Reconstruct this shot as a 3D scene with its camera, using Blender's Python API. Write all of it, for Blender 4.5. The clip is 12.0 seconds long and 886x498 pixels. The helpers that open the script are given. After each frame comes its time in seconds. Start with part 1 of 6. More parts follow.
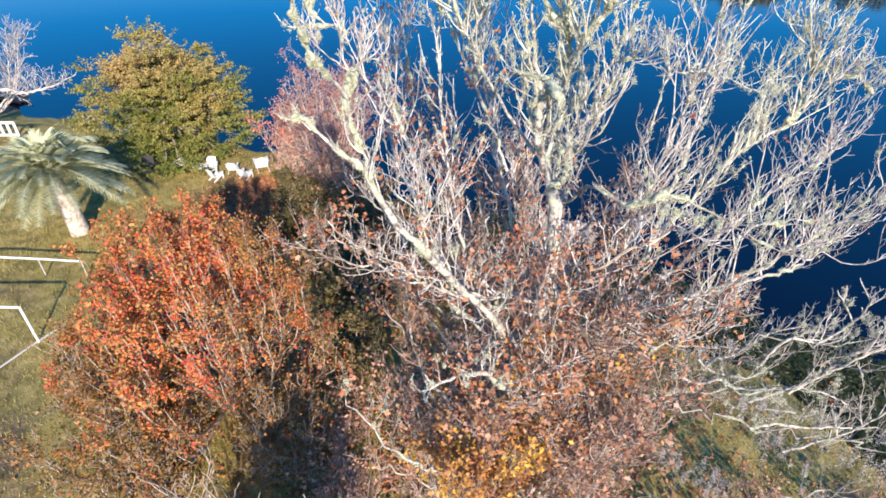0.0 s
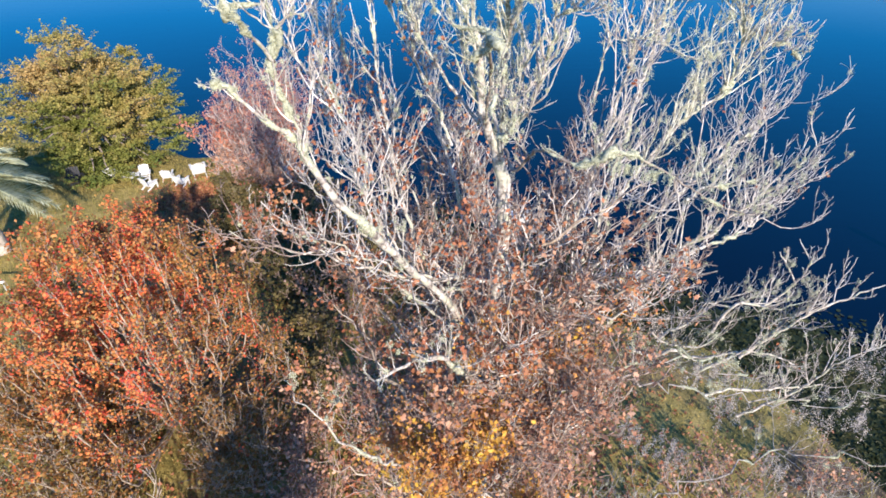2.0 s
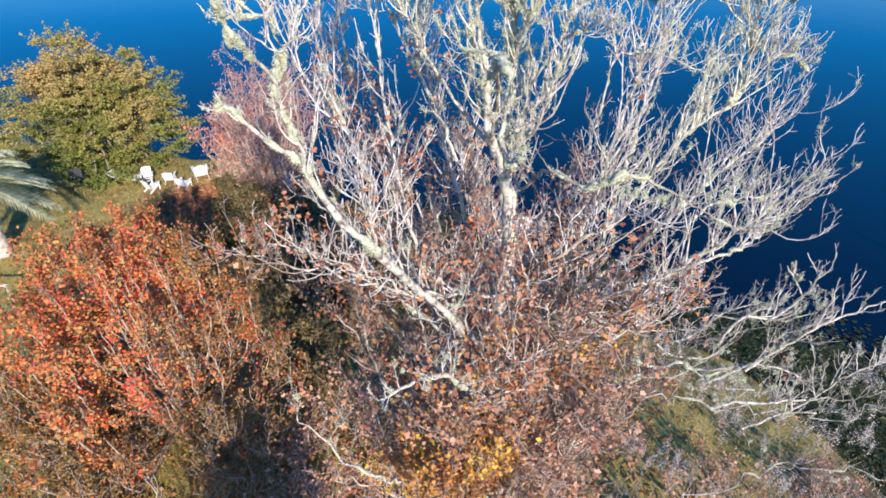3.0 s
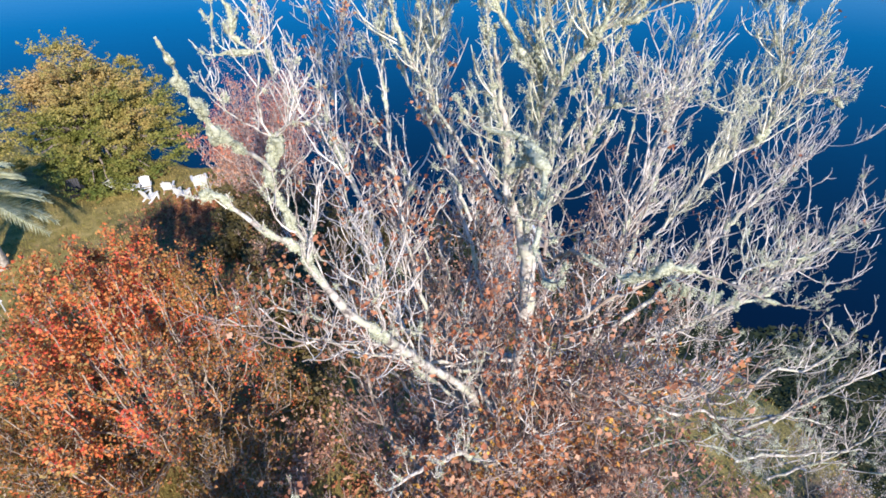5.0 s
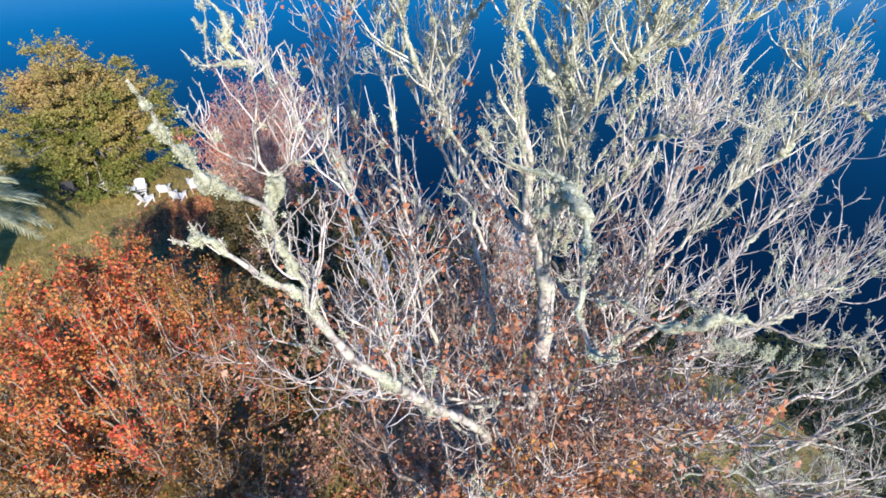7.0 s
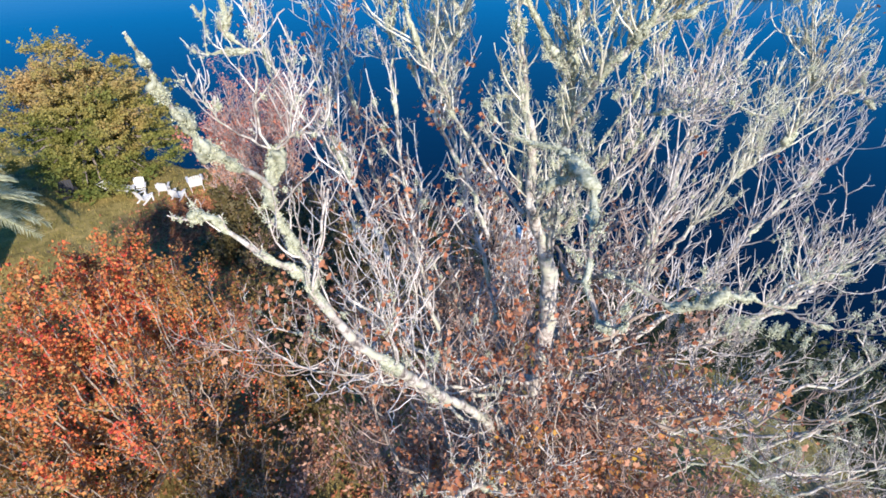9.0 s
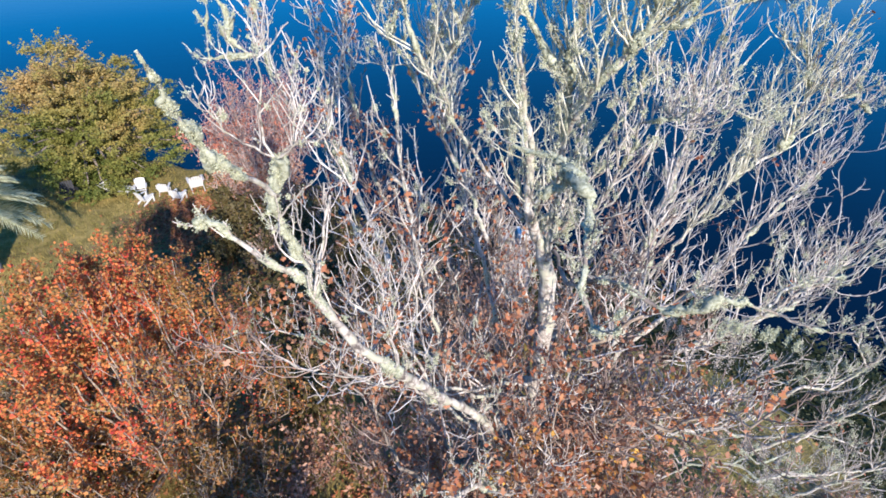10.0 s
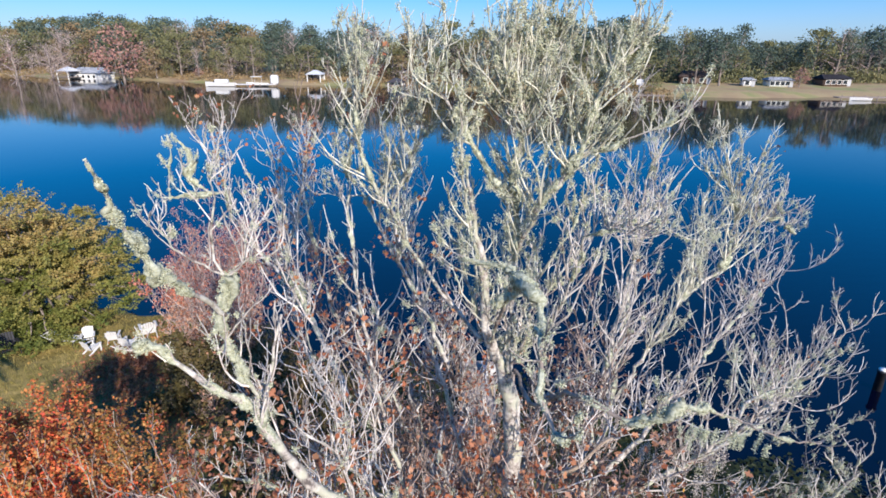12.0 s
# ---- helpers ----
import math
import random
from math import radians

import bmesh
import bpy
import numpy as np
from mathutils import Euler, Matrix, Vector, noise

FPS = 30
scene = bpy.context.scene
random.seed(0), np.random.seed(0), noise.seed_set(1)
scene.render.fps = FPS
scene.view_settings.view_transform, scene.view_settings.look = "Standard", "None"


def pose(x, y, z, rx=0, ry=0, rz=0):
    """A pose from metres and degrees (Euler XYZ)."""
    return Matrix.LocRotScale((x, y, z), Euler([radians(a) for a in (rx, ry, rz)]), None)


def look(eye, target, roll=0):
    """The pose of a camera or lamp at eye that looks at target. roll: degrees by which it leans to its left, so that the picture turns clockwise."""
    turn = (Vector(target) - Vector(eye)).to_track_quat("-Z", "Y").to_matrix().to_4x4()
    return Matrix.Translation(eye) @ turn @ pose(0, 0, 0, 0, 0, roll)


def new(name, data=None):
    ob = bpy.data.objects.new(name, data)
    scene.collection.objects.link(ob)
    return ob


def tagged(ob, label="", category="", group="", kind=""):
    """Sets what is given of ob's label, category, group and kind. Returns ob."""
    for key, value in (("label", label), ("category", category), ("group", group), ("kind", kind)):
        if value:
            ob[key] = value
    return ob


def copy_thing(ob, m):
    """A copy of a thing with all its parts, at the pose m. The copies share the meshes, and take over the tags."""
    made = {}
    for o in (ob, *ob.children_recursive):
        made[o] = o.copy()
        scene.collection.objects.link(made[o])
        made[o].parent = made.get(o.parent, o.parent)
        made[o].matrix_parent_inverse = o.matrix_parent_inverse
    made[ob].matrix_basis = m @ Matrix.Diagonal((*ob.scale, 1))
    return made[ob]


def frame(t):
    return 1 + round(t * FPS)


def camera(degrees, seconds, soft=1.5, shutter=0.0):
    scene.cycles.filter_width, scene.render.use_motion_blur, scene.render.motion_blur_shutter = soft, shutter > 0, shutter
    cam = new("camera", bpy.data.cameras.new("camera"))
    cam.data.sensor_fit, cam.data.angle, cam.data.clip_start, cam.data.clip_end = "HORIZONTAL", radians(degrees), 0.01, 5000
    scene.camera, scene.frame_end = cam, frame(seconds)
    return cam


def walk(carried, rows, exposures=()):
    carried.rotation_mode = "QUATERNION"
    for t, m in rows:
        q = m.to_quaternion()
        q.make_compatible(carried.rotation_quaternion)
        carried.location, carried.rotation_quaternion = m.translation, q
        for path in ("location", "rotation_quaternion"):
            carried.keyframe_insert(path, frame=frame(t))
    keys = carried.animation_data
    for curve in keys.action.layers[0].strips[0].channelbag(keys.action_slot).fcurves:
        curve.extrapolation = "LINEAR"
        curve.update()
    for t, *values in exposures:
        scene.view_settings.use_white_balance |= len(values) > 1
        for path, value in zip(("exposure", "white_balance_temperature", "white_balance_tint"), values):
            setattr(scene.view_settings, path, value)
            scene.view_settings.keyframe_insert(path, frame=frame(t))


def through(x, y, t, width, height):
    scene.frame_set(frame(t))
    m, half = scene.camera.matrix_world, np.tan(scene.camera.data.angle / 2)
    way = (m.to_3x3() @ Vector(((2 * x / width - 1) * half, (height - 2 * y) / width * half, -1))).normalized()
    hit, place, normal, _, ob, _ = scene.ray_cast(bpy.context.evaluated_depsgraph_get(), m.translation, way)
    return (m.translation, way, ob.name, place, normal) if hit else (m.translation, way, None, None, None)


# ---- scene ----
cam = camera(78.2, 12.0, soft=1.68)
PATH = [
    (0, (0.252, 1.24, 10.176), (0.206, 2.891, 9.049), 0.4),
    (0.5, (0.265, 1.269, 10.19), (0.226, 2.923, 9.066), 0.5),
    (1, (0.285, 1.289, 10.147), (0.4, 2.939, 9.023), 0.5),
    (1.5, (0.284, 1.3, 10.036), (0.419, 2.948, 8.911), 0.5),
    (2, (0.271, 1.305, 9.978), (0.404, 2.952, 8.852), 0.5),
    (2.5, (0.262, 1.301, 10.01), (0.39, 2.948, 8.882), 0.5),
    (3, (0.257, 1.393, 10.044), (0.384, 3.041, 8.918), 0.5),
    (3.5, (0.253, 1.587, 10.079), (0.38, 3.238, 8.956), 0.6),
    (3.7, (0.26, 1.687, 10.107), (0.385, 3.34, 8.988), 0.6),
    (5.3, (0.206, 1.886, 10.201), (0.332, 3.533, 9.073), 0.3),
    (5.5, (0.198, 1.921, 10.198), (0.329, 3.567, 9.069), 0.4),
    (6, (0.188, 2.038, 10.215), (0.322, 3.684, 9.087), 0.4),
    (6.5, (0.176, 2.137, 10.241), (0.313, 3.784, 9.114), 0.5),
    (7, (0.162, 2.143, 10.208), (0.296, 3.789, 9.079), 0.5),
    (7.5, (0.154, 2.132, 10.129), (0.287, 3.778, 9.002), 0.4),
    (9.5, (0.148, 2.12, 10.134), (0.284, 3.765, 9.005), 0.4),
    (10, (0.149, 2.102, 10.167), (0.284, 3.748, 9.039), 0.4),
    (10.5, (0.152, 2.09, 10.184), (0.292, 3.808, 9.17), 0.5),
    (10.7, (0.162, 2.095, 10.184), (0.304, 3.876, 9.285), 0.4),
    (11, (0.164, 2.079, 10.177), (0.312, 3.937, 9.453), 0.3),
    (11.5, (0.165, 2.073, 10.105), (0.313, 3.948, 9.425), 0.3),
    (12, (0.175, 2.065, 10.094), (0.467, 3.924, 9.416), 0.3),
]
walk(cam, [(t, look(eye, target, roll)) for t, eye, target, roll in PATH],
     [(0.0, 0.92, 7100, 13), (1.5, 0.86, 7000, 13), (3.5, 0.8, 6700, 13), (6.0, 0.71, 6600, 13), (10.3, 0.67, 6600, 13), (11.2, 0.6, 6600, 13), (12.0, 0.46, 6600, 13)])

# ---- world, sun ----
SUN_AZ, SUN_EL = radians(162.0), radians(24.2)
world = bpy.data.worlds.new("world")
scene.world = world
world.use_nodes = True
wn = world.node_tree
sky = wn.nodes.new("ShaderNodeTexSky")
sky.sky_type, sky.sun_disc = "NISHITA", False
sky.sun_elevation, sky.sun_rotation = SUN_EL, SUN_AZ
sky.air_density, sky.dust_density, sky.ozone_density = 1.0, 0.9, 1.8
even = wn.nodes.new("ShaderNodeGamma")
even.inputs["Gamma"].default_value = 0.55
wn.links.new(sky.outputs[0], even.inputs["Color"])
tint = wn.nodes.new("ShaderNodeMix")
tint.data_type, tint.blend_type = "RGBA", "MULTIPLY"
tint.inputs[0].default_value, tint.inputs[7].default_value = 1.0, (0.735, 0.88, 1.2, 1)
wn.links.new(even.outputs[0], tint.inputs[6])
hs = wn.nodes.new("ShaderNodeHueSaturation")
hs.inputs["Saturation"].default_value = 1.7
wn.links.new(tint.outputs[2], hs.inputs["Color"])
wn.links.new(hs.outputs[0], wn.nodes["Background"].inputs[0])
wn.nodes["Background"].inputs[1].default_value = 0.265
sun = new("sun", bpy.data.lights.new("sun", "SUN"))
sun.data.energy, sun.data.angle, sun.data.color = 5.0, radians(0.6), (1.0, 0.94, 0.85)
to_sun = Vector((math.sin(SUN_AZ) * math.cos(SUN_EL), math.cos(SUN_AZ) * math.cos(SUN_EL), math.sin(SUN_EL)))
sun.matrix_world = look((0, 0, 60), Vector((0, 0, 60)) - to_sun)

# ---- materials ----


def material(name, rough=0.8):
    m = bpy.data.materials.new(name)
    m.use_nodes = True
    b = m.node_tree.nodes["Principled BSDF"]
    b.inputs["Roughness"].default_value = rough
    b.inputs["Specular IOR Level"].default_value = 0.25
    return m, m.node_tree, b


def ramp(tree, fac, stops):
    r = tree.nodes.new("ShaderNodeValToRGB")
    el = r.color_ramp.elements
    while len(el) < len(stops):
        el.new(0.5)
    for e, (p, c) in zip(el, stops):
        e.position, e.color = p, (*c, 1)
    tree.links.new(fac, r.inputs[0])
    return r.outputs[0]


def noise_out(tree, scale, detail=4.0, rough=0.6):
    co = tree.nodes.new("ShaderNodeTexCoord")
    n = tree.nodes.new("ShaderNodeTexNoise")
    n.inputs["Scale"].default_value, n.inputs["Detail"].default_value = scale, detail
    n.inputs["Roughness"].default_value = rough
    tree.links.new(co.outputs["Object"], n.inputs["Vector"])
    return n.outputs["Fac"]


def mix(tree, fac, a, b, mode="MIX"):
    x = tree.nodes.new("ShaderNodeMix")
    x.data_type, x.blend_type = "RGBA", mode
    for sock, val in ((x.inputs[0], fac), (x.inputs[6], a), (x.inputs[7], b)):
        if isinstance(val, (int, float)):
            sock.default_value = val
        elif isinstance(val, tuple):
            sock.default_value = (*val, 1)
        else:
            tree.links.new(val, sock)
    return x.outputs[2]


def bump(tree, b, height, strength=0.4, dist=0.01):
    n = tree.nodes.new("ShaderNodeBump")
    n.inputs["Strength"].default_value, n.inputs["Distance"].default_value = strength, dist
    tree.links.new(height, n.inputs["Height"])
    tree.links.new(n.outputs[0], b.inputs["Normal"])


def leaf_material(name, stops, patch=None, through=0.25, rough=0.6, grain=0.38, rise=None):
    """Leaves: a colour for each leaf from the ramp, in drifts where patch gives the size of the drifts."""
    m, t, b = material(name, rough)
    g = t.nodes.new("ShaderNodeNewGeometry")
    fac = g.outputs["Random Per Island"]
    if patch:
        n = noise_out(t, patch, 2.0)
        mr = t.nodes.new("ShaderNodeMapRange")
        mr.inputs[1].default_value, mr.inputs[2].default_value = 0.3, 0.7
        t.links.new(n, mr.inputs[0])
        add = t.nodes.new("ShaderNodeMath")
        add.operation = "MULTIPLY_ADD"
        t.links.new(mr.outputs[0], add.inputs[0])
        add.inputs[1].default_value = 1 - grain
        sc = t.nodes.new("ShaderNodeMath")
        sc.operation = "MULTIPLY"
        sc.inputs[1].default_value = grain
        t.links.new(fac, sc.inputs[0])
        t.links.new(sc.outputs[0], add.inputs[2])
        fac = add.outputs[0]
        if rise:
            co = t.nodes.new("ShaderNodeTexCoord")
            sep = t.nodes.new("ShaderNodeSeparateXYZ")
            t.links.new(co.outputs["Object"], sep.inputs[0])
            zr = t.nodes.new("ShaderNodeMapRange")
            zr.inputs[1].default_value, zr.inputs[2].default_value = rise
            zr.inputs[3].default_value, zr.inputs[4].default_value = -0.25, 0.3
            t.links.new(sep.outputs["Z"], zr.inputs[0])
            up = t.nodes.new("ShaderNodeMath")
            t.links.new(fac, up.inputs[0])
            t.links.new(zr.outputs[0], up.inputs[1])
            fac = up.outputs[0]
    col = ramp(t, fac, stops)
    t.links.new(col, b.inputs["Base Color"])
    tr = t.nodes.new("ShaderNodeBsdfTranslucent")
    t.links.new(col, tr.inputs[0])
    ms = t.nodes.new("ShaderNodeMixShader")
    ms.inputs[0].default_value = through
    t.links.new(b.outputs[0], ms.inputs[1])
    t.links.new(tr.outputs[0], ms.inputs[2])
    t.links.new(ms.outputs[0], t.nodes["Material Output"].inputs[0])
    return m


def bark_material(name, pale, mid, dark, scale=14.0, vary=0.35, spots=None):
    m, t, b = material(name, 0.9)
    n1 = noise_out(t, scale, 5.0, 0.65)
    n2 = noise_out(t, scale * 6, 3.0)
    col = ramp(t, n1, [(0.36, dark), (0.49, mid), (0.62, pale)])
    if spots:
        n3 = noise_out(t, scale * 0.35, 3.0)
        col = mix(t, ramp(t, n3, [(0.5, (0, 0, 0)), (0.62, (1, 1, 1))]), col, spots)
    g = t.nodes.new("ShaderNodeNewGeometry")
    tone = ramp(t, g.outputs["Random Per Island"], [(0.0, (1 - vary,) * 3), (1.0, (1.0, 1.0, 1.0))])
    col = mix(t, 1.0, col, tone, "MULTIPLY")
    t.links.new(col, b.inputs["Base Color"])
    bump(t, b, n2, 0.5, 0.006)
    return m


def plain_material(name, colour, rough=0.6, scale=8.0, vary=0.12, bumpy=0.15, metal=0.0):
    m, t, b = material(name, rough)
    dark = tuple(c * (1 - vary) for c in colour)
    lite = tuple(min(1.0, c * (1 + vary)) for c in colour)
    n = noise_out(t, scale, 6.0)
    t.links.new(ramp(t, n, [(0.3, dark), (0.7, lite)]), b.inputs["Base Color"])
    b.inputs["Metallic"].default_value = metal
    if bumpy:
        bump(t, b, noise_out(t, scale * 5, 3.0), bumpy, 0.004)
    return m


BARK_PALE = bark_material("pale_lichened_bark", (0.66, 0.62, 0.56), (0.4, 0.35, 0.31), (0.12, 0.1, 0.09), 30.0, 0.25, (0.46, 0.45, 0.35))
BARK_TWIG = bark_material("pale_twig_bark", (0.82, 0.76, 0.71), (0.66, 0.59, 0.54), (0.38, 0.31, 0.27), 9.0, 0.5)
BARK_LICHENY = bark_material("lichen_grown_twig_bark", (0.84, 0.81, 0.69), (0.68, 0.65, 0.53), (0.34, 0.31, 0.22), 11.0, 0.45)
BARK_GREYTWIG = bark_material("grey_twig_bark", (0.52, 0.47, 0.43), (0.37, 0.33, 0.3), (0.17, 0.145, 0.13), 9.0, 0.5)
BARK_BRUSH = bark_material("brown_brush_bark", (0.55, 0.42, 0.36), (0.38, 0.28, 0.235), (0.17, 0.115, 0.09), 6.0, 0.55)
BARK_GREY = bark_material("grey_brown_bark", (0.4, 0.34, 0.29), (0.27, 0.22, 0.19), (0.11, 0.09, 0.08), 9.0, 0.3)
BARK_RED = bark_material("tan_stem_bark", (0.58, 0.48, 0.38), (0.43, 0.34, 0.26), (0.22, 0.16, 0.12), 9.0, 0.4)
LICHEN = leaf_material("grey_green_lichen", [(0.0, (0.4, 0.42, 0.28)), (0.5, (0.53, 0.54, 0.38)), (1.0, (0.66, 0.65, 0.5))], None, 0.2, 0.95)
LICHEN_CRUST = bark_material("lichen_crust", (0.6, 0.61, 0.47), (0.46, 0.47, 0.35), (0.27, 0.29, 0.19), 80.0, 0.4)
LEAF_DEAD = leaf_material("dead_brown_leaf", [(0.0, (0.17, 0.06, 0.035)), (0.35, (0.36, 0.12, 0.06)), (0.62, (0.44, 0.21, 0.12)), (0.82, (0.46, 0.21, 0.085)), (1.0, (0.56, 0.3, 0.08))], 1.1, 0.25, 0.6, 0.65)
LEAF_PINK = leaf_material("faded_pinkish_leaf", [(0.0, (0.2, 0.09, 0.06)), (0.5, (0.46, 0.22, 0.13)), (1.0, (0.66, 0.42, 0.3))], 1.5, 0.25, 0.6, 0.75)
LEAF_RED = leaf_material("red_autumn_leaf", [(0.0, (0.2, 0.19, 0.06)), (0.2, (0.4, 0.27, 0.1)), (0.42, (0.6, 0.24, 0.08)), (0.62, (0.68, 0.15, 0.055)), (0.82, (0.58, 0.06, 0.05)), (1.0, (0.58, 0.2, 0.12))], 1.2, 0.25, 0.6, 0.5)
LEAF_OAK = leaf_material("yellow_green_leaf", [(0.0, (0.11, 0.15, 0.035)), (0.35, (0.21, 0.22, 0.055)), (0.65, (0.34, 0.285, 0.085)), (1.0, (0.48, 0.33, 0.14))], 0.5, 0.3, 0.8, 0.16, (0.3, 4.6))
LEAF_GOLD = leaf_material("golden_brown_leaf", [(0.0, (0.2, 0.07, 0.03)), (0.3, (0.38, 0.15, 0.07)), (0.55, (0.55, 0.27, 0.07)), (0.8, (0.7, 0.42, 0.06)), (1.0, (0.52, 0.33, 0.18))], 2.5)
MOSS = leaf_material("grey_hanging_moss", [(0.0, (0.3, 0.26, 0.23)), (0.5, (0.45, 0.4, 0.36)), (1.0, (0.58, 0.52, 0.47))], None, 0.2, 0.95)
LEAF_PALM = leaf_material("grey_green_palm_leaf", [(0.0, (0.42, 0.43, 0.25)), (0.5, (0.6, 0.61, 0.39)), (1.0, (0.74, 0.74, 0.52))], None, 0.3, 0.5)
GRASS = leaf_material("autumn_grass", [(0.0, (0.15, 0.15, 0.035)), (0.42, (0.29, 0.245, 0.07)), (0.75, (0.47, 0.35, 0.125)), (1.0, (0.6, 0.45, 0.2))], 0.3)
WHITE_PAINT = plain_material("white_painted_wood", (0.64, 0.63, 0.61), 0.5, 6.0, 0.06)
WHITE_PIPE = plain_material("white_plastic_pipe", (0.8, 0.8, 0.78), 0.35, 5.0, 0.05, 0.0)
DOCK_WOOD = plain_material("weathered_grey_wood", (0.27, 0.22, 0.19), 0.85, 5.0, 0.3, 0.4)
DARK_METAL = plain_material("dark_painted_metal", (0.03, 0.03, 0.035), 0.5, 6.0, 0.3)

# ---- mesh helpers ----


def part(name, me, mat, parent=None, label=""):
    """Links a mesh, or a bmesh, as one object under a thing or a part."""
    if isinstance(me, bmesh.types.BMesh):
        bm, me = me, bpy.data.meshes.new(name)
        bm.to_mesh(me)
        bm.free()
    if mat and not me.materials:
        me.materials.append(mat)
    ob = new(name, me)
    if parent:
        ob.parent = parent
        ob.matrix_parent_inverse = parent.matrix_basis.inverted()
    return tagged(ob, label)


def thing(name, at, label, category, group="", kind="", turn=0.0):
    """An Empty at a thing's base, which parents its parts."""
    ob = new(name)
    ob.empty_display_size = 0.2
    ob.matrix_basis = pose(*at, 0, 0, turn)
    return tagged(ob, label, category, group, kind)


def raw_mesh(name, verts, faces, smooth=False):
    """A mesh from arrays; faces all have the same number of corners."""
    verts, faces = np.asarray(verts, np.float32), np.asarray(faces, np.int32)
    me = bpy.data.meshes.new(name)
    n, k = faces.shape
    me.vertices.add(len(verts))
    me.vertices.foreach_set("co", verts.ravel())
    me.loops.add(n * k)
    me.loops.foreach_set("vertex_index", faces.ravel())
    me.polygons.add(n)
    me.polygons.foreach_set("loop_start", np.arange(0, n * k, k, dtype=np.int32))
    if smooth:
        me.polygons.foreach_set("use_smooth", np.ones(n, bool))
    me.update(calc_edges=True)
    me.validate()
    return me


class Tubes:
    """Gathers tapered tubes along lines, for one mesh."""

    def __init__(self):
        self.v, self.f, self.n = [], [], 0

    def add(self, pts, radii, sides=4):
        pts = np.asarray(pts, float)
        n = len(pts)
        tan = np.gradient(pts, axis=0)
        tan /= np.linalg.norm(tan, axis=1)[:, None] + 1e-9
        ref = np.array((0.31, 0.95, 0.12)) if abs(tan[0][1]) < 0.8 else np.array((0.95, 0.1, 0.3))
        a = np.cross(tan, ref)
        a /= np.linalg.norm(a, axis=1)[:, None] + 1e-9
        b = np.cross(tan, a)
        ang = np.arange(sides) * 2 * np.pi / sides
        r = np.asarray(radii, float)[:, None, None]
        ring = pts[:, None, :] + r * (np.cos(ang)[None, :, None] * a[:, None, :] + np.sin(ang)[None, :, None] * b[:, None, :])
        self.v.append(ring.reshape(-1, 3))
        i = np.arange(n - 1)[:, None] * sides
        j = np.arange(sides)[None, :]
        k = (j + 1) % sides
        self.f.append(np.stack((i + j, i + k, i + sides + k, i + sides + j), -1).reshape(-1, 4) + self.n)
        self.n += n * sides

    def mesh(self, name):
        return raw_mesh(name, np.concatenate(self.v), np.concatenate(self.f), True)


def smooth_line(ctrl, radii, step=0.12, wobble=0.0, rng=None):
    """A Catmull-Rom line through the control points, with radii."""
    c = np.asarray(ctrl, float)
    c = np.vstack((2 * c[0] - c[1], c, 2 * c[-1] - c[-2]))
    rr = np.asarray(radii, float)
    out, rad = [], []
    for i in range(1, len(c) - 2):
        m = max(2, int(np.linalg.norm(c[i + 1] - c[i]) / step))
        for s in np.arange(m) / m:
            p0, p1, p2, p3 = c[i - 1:i + 3]
            out.append(0.5 * (2 * p1 + (p2 - p0) * s + (2 * p0 - 5 * p1 + 4 * p2 - p3) * s * s + (3 * p1 - p0 - 3 * p2 + p3) * s ** 3))
            rad.append(rr[i - 1] * (1 - s) + rr[i] * s)
    out.append(c[-2])
    rad.append(rr[-1])
    out = np.array(out)
    if wobble and rng is not None:
        w = rng.normal(0, wobble, out.shape)
        w[0] = 0
        out += w
    return out, np.array(rad)


def unit(v):
    return v / (np.linalg.norm(v) + 1e-9)


def shoot(rng, start, way, length, rise, n=6, wander=0.18):
    """A line that grows from start along way, bends upwards by rise, and wanders."""
    pts, d, p = [start], unit(np.asarray(way, float)), np.asarray(start, float)
    for _ in range(n):
        d = unit(d + rng.normal(0, wander, 3) + np.array((0, 0, rise)))
        p = p + d * length / n
        pts.append(p)
    return np.array(pts)


def scatter_leaves(rng, centres, size, vary=0.35, droop=0.0, slim=0.8):
    """Folded leaves of four triangles each, turned at random."""
    c = np.asarray(centres, float)
    n = len(c)
    a = rng.normal(size=(n, 3))
    a[:, 2] = a[:, 2] * 0.7 - droop
    a /= np.linalg.norm(a, axis=1)[:, None]
    b = np.cross(a, rng.normal(size=(n, 3)))
    b /= np.linalg.norm(b, axis=1)[:, None] + 1e-9
    up = np.cross(a, b)
    s = size * (1 + vary * rng.uniform(-1, 1, n))[:, None]
    base, tip = c, c + a * s
    midp = c + a * s * 0.5
    left, right = midp + b * s * 0.5 * slim + up * s * 0.16, midp - b * s * 0.5 * slim + up * s * 0.16
    v = np.stack((base, left, tip, right, midp - up * s * 0.05), 1).reshape(-1, 3)
    i = np.arange(n)[:, None] * 5
    f = np.concatenate((np.stack((i[:, 0], i[:, 0] + 4, i[:, 0] + 1), 1), np.stack((i[:, 0] + 1, i[:, 0] + 4, i[:, 0] + 2), 1),
                        np.stack((i[:, 0] + 4, i[:, 0] + 3, i[:, 0] + 2), 1), np.stack((i[:, 0], i[:, 0] + 3, i[:, 0] + 4), 1)))
    return v, f


LOBED = ((0.0, 0.0), (0.28, 0.3), (0.42, 0.17), (0.58, 0.5), (0.72, 0.22), (1.0, 0.0), (0.72, -0.22), (0.58, -0.5), (0.42, -0.17), (0.28, -0.3))


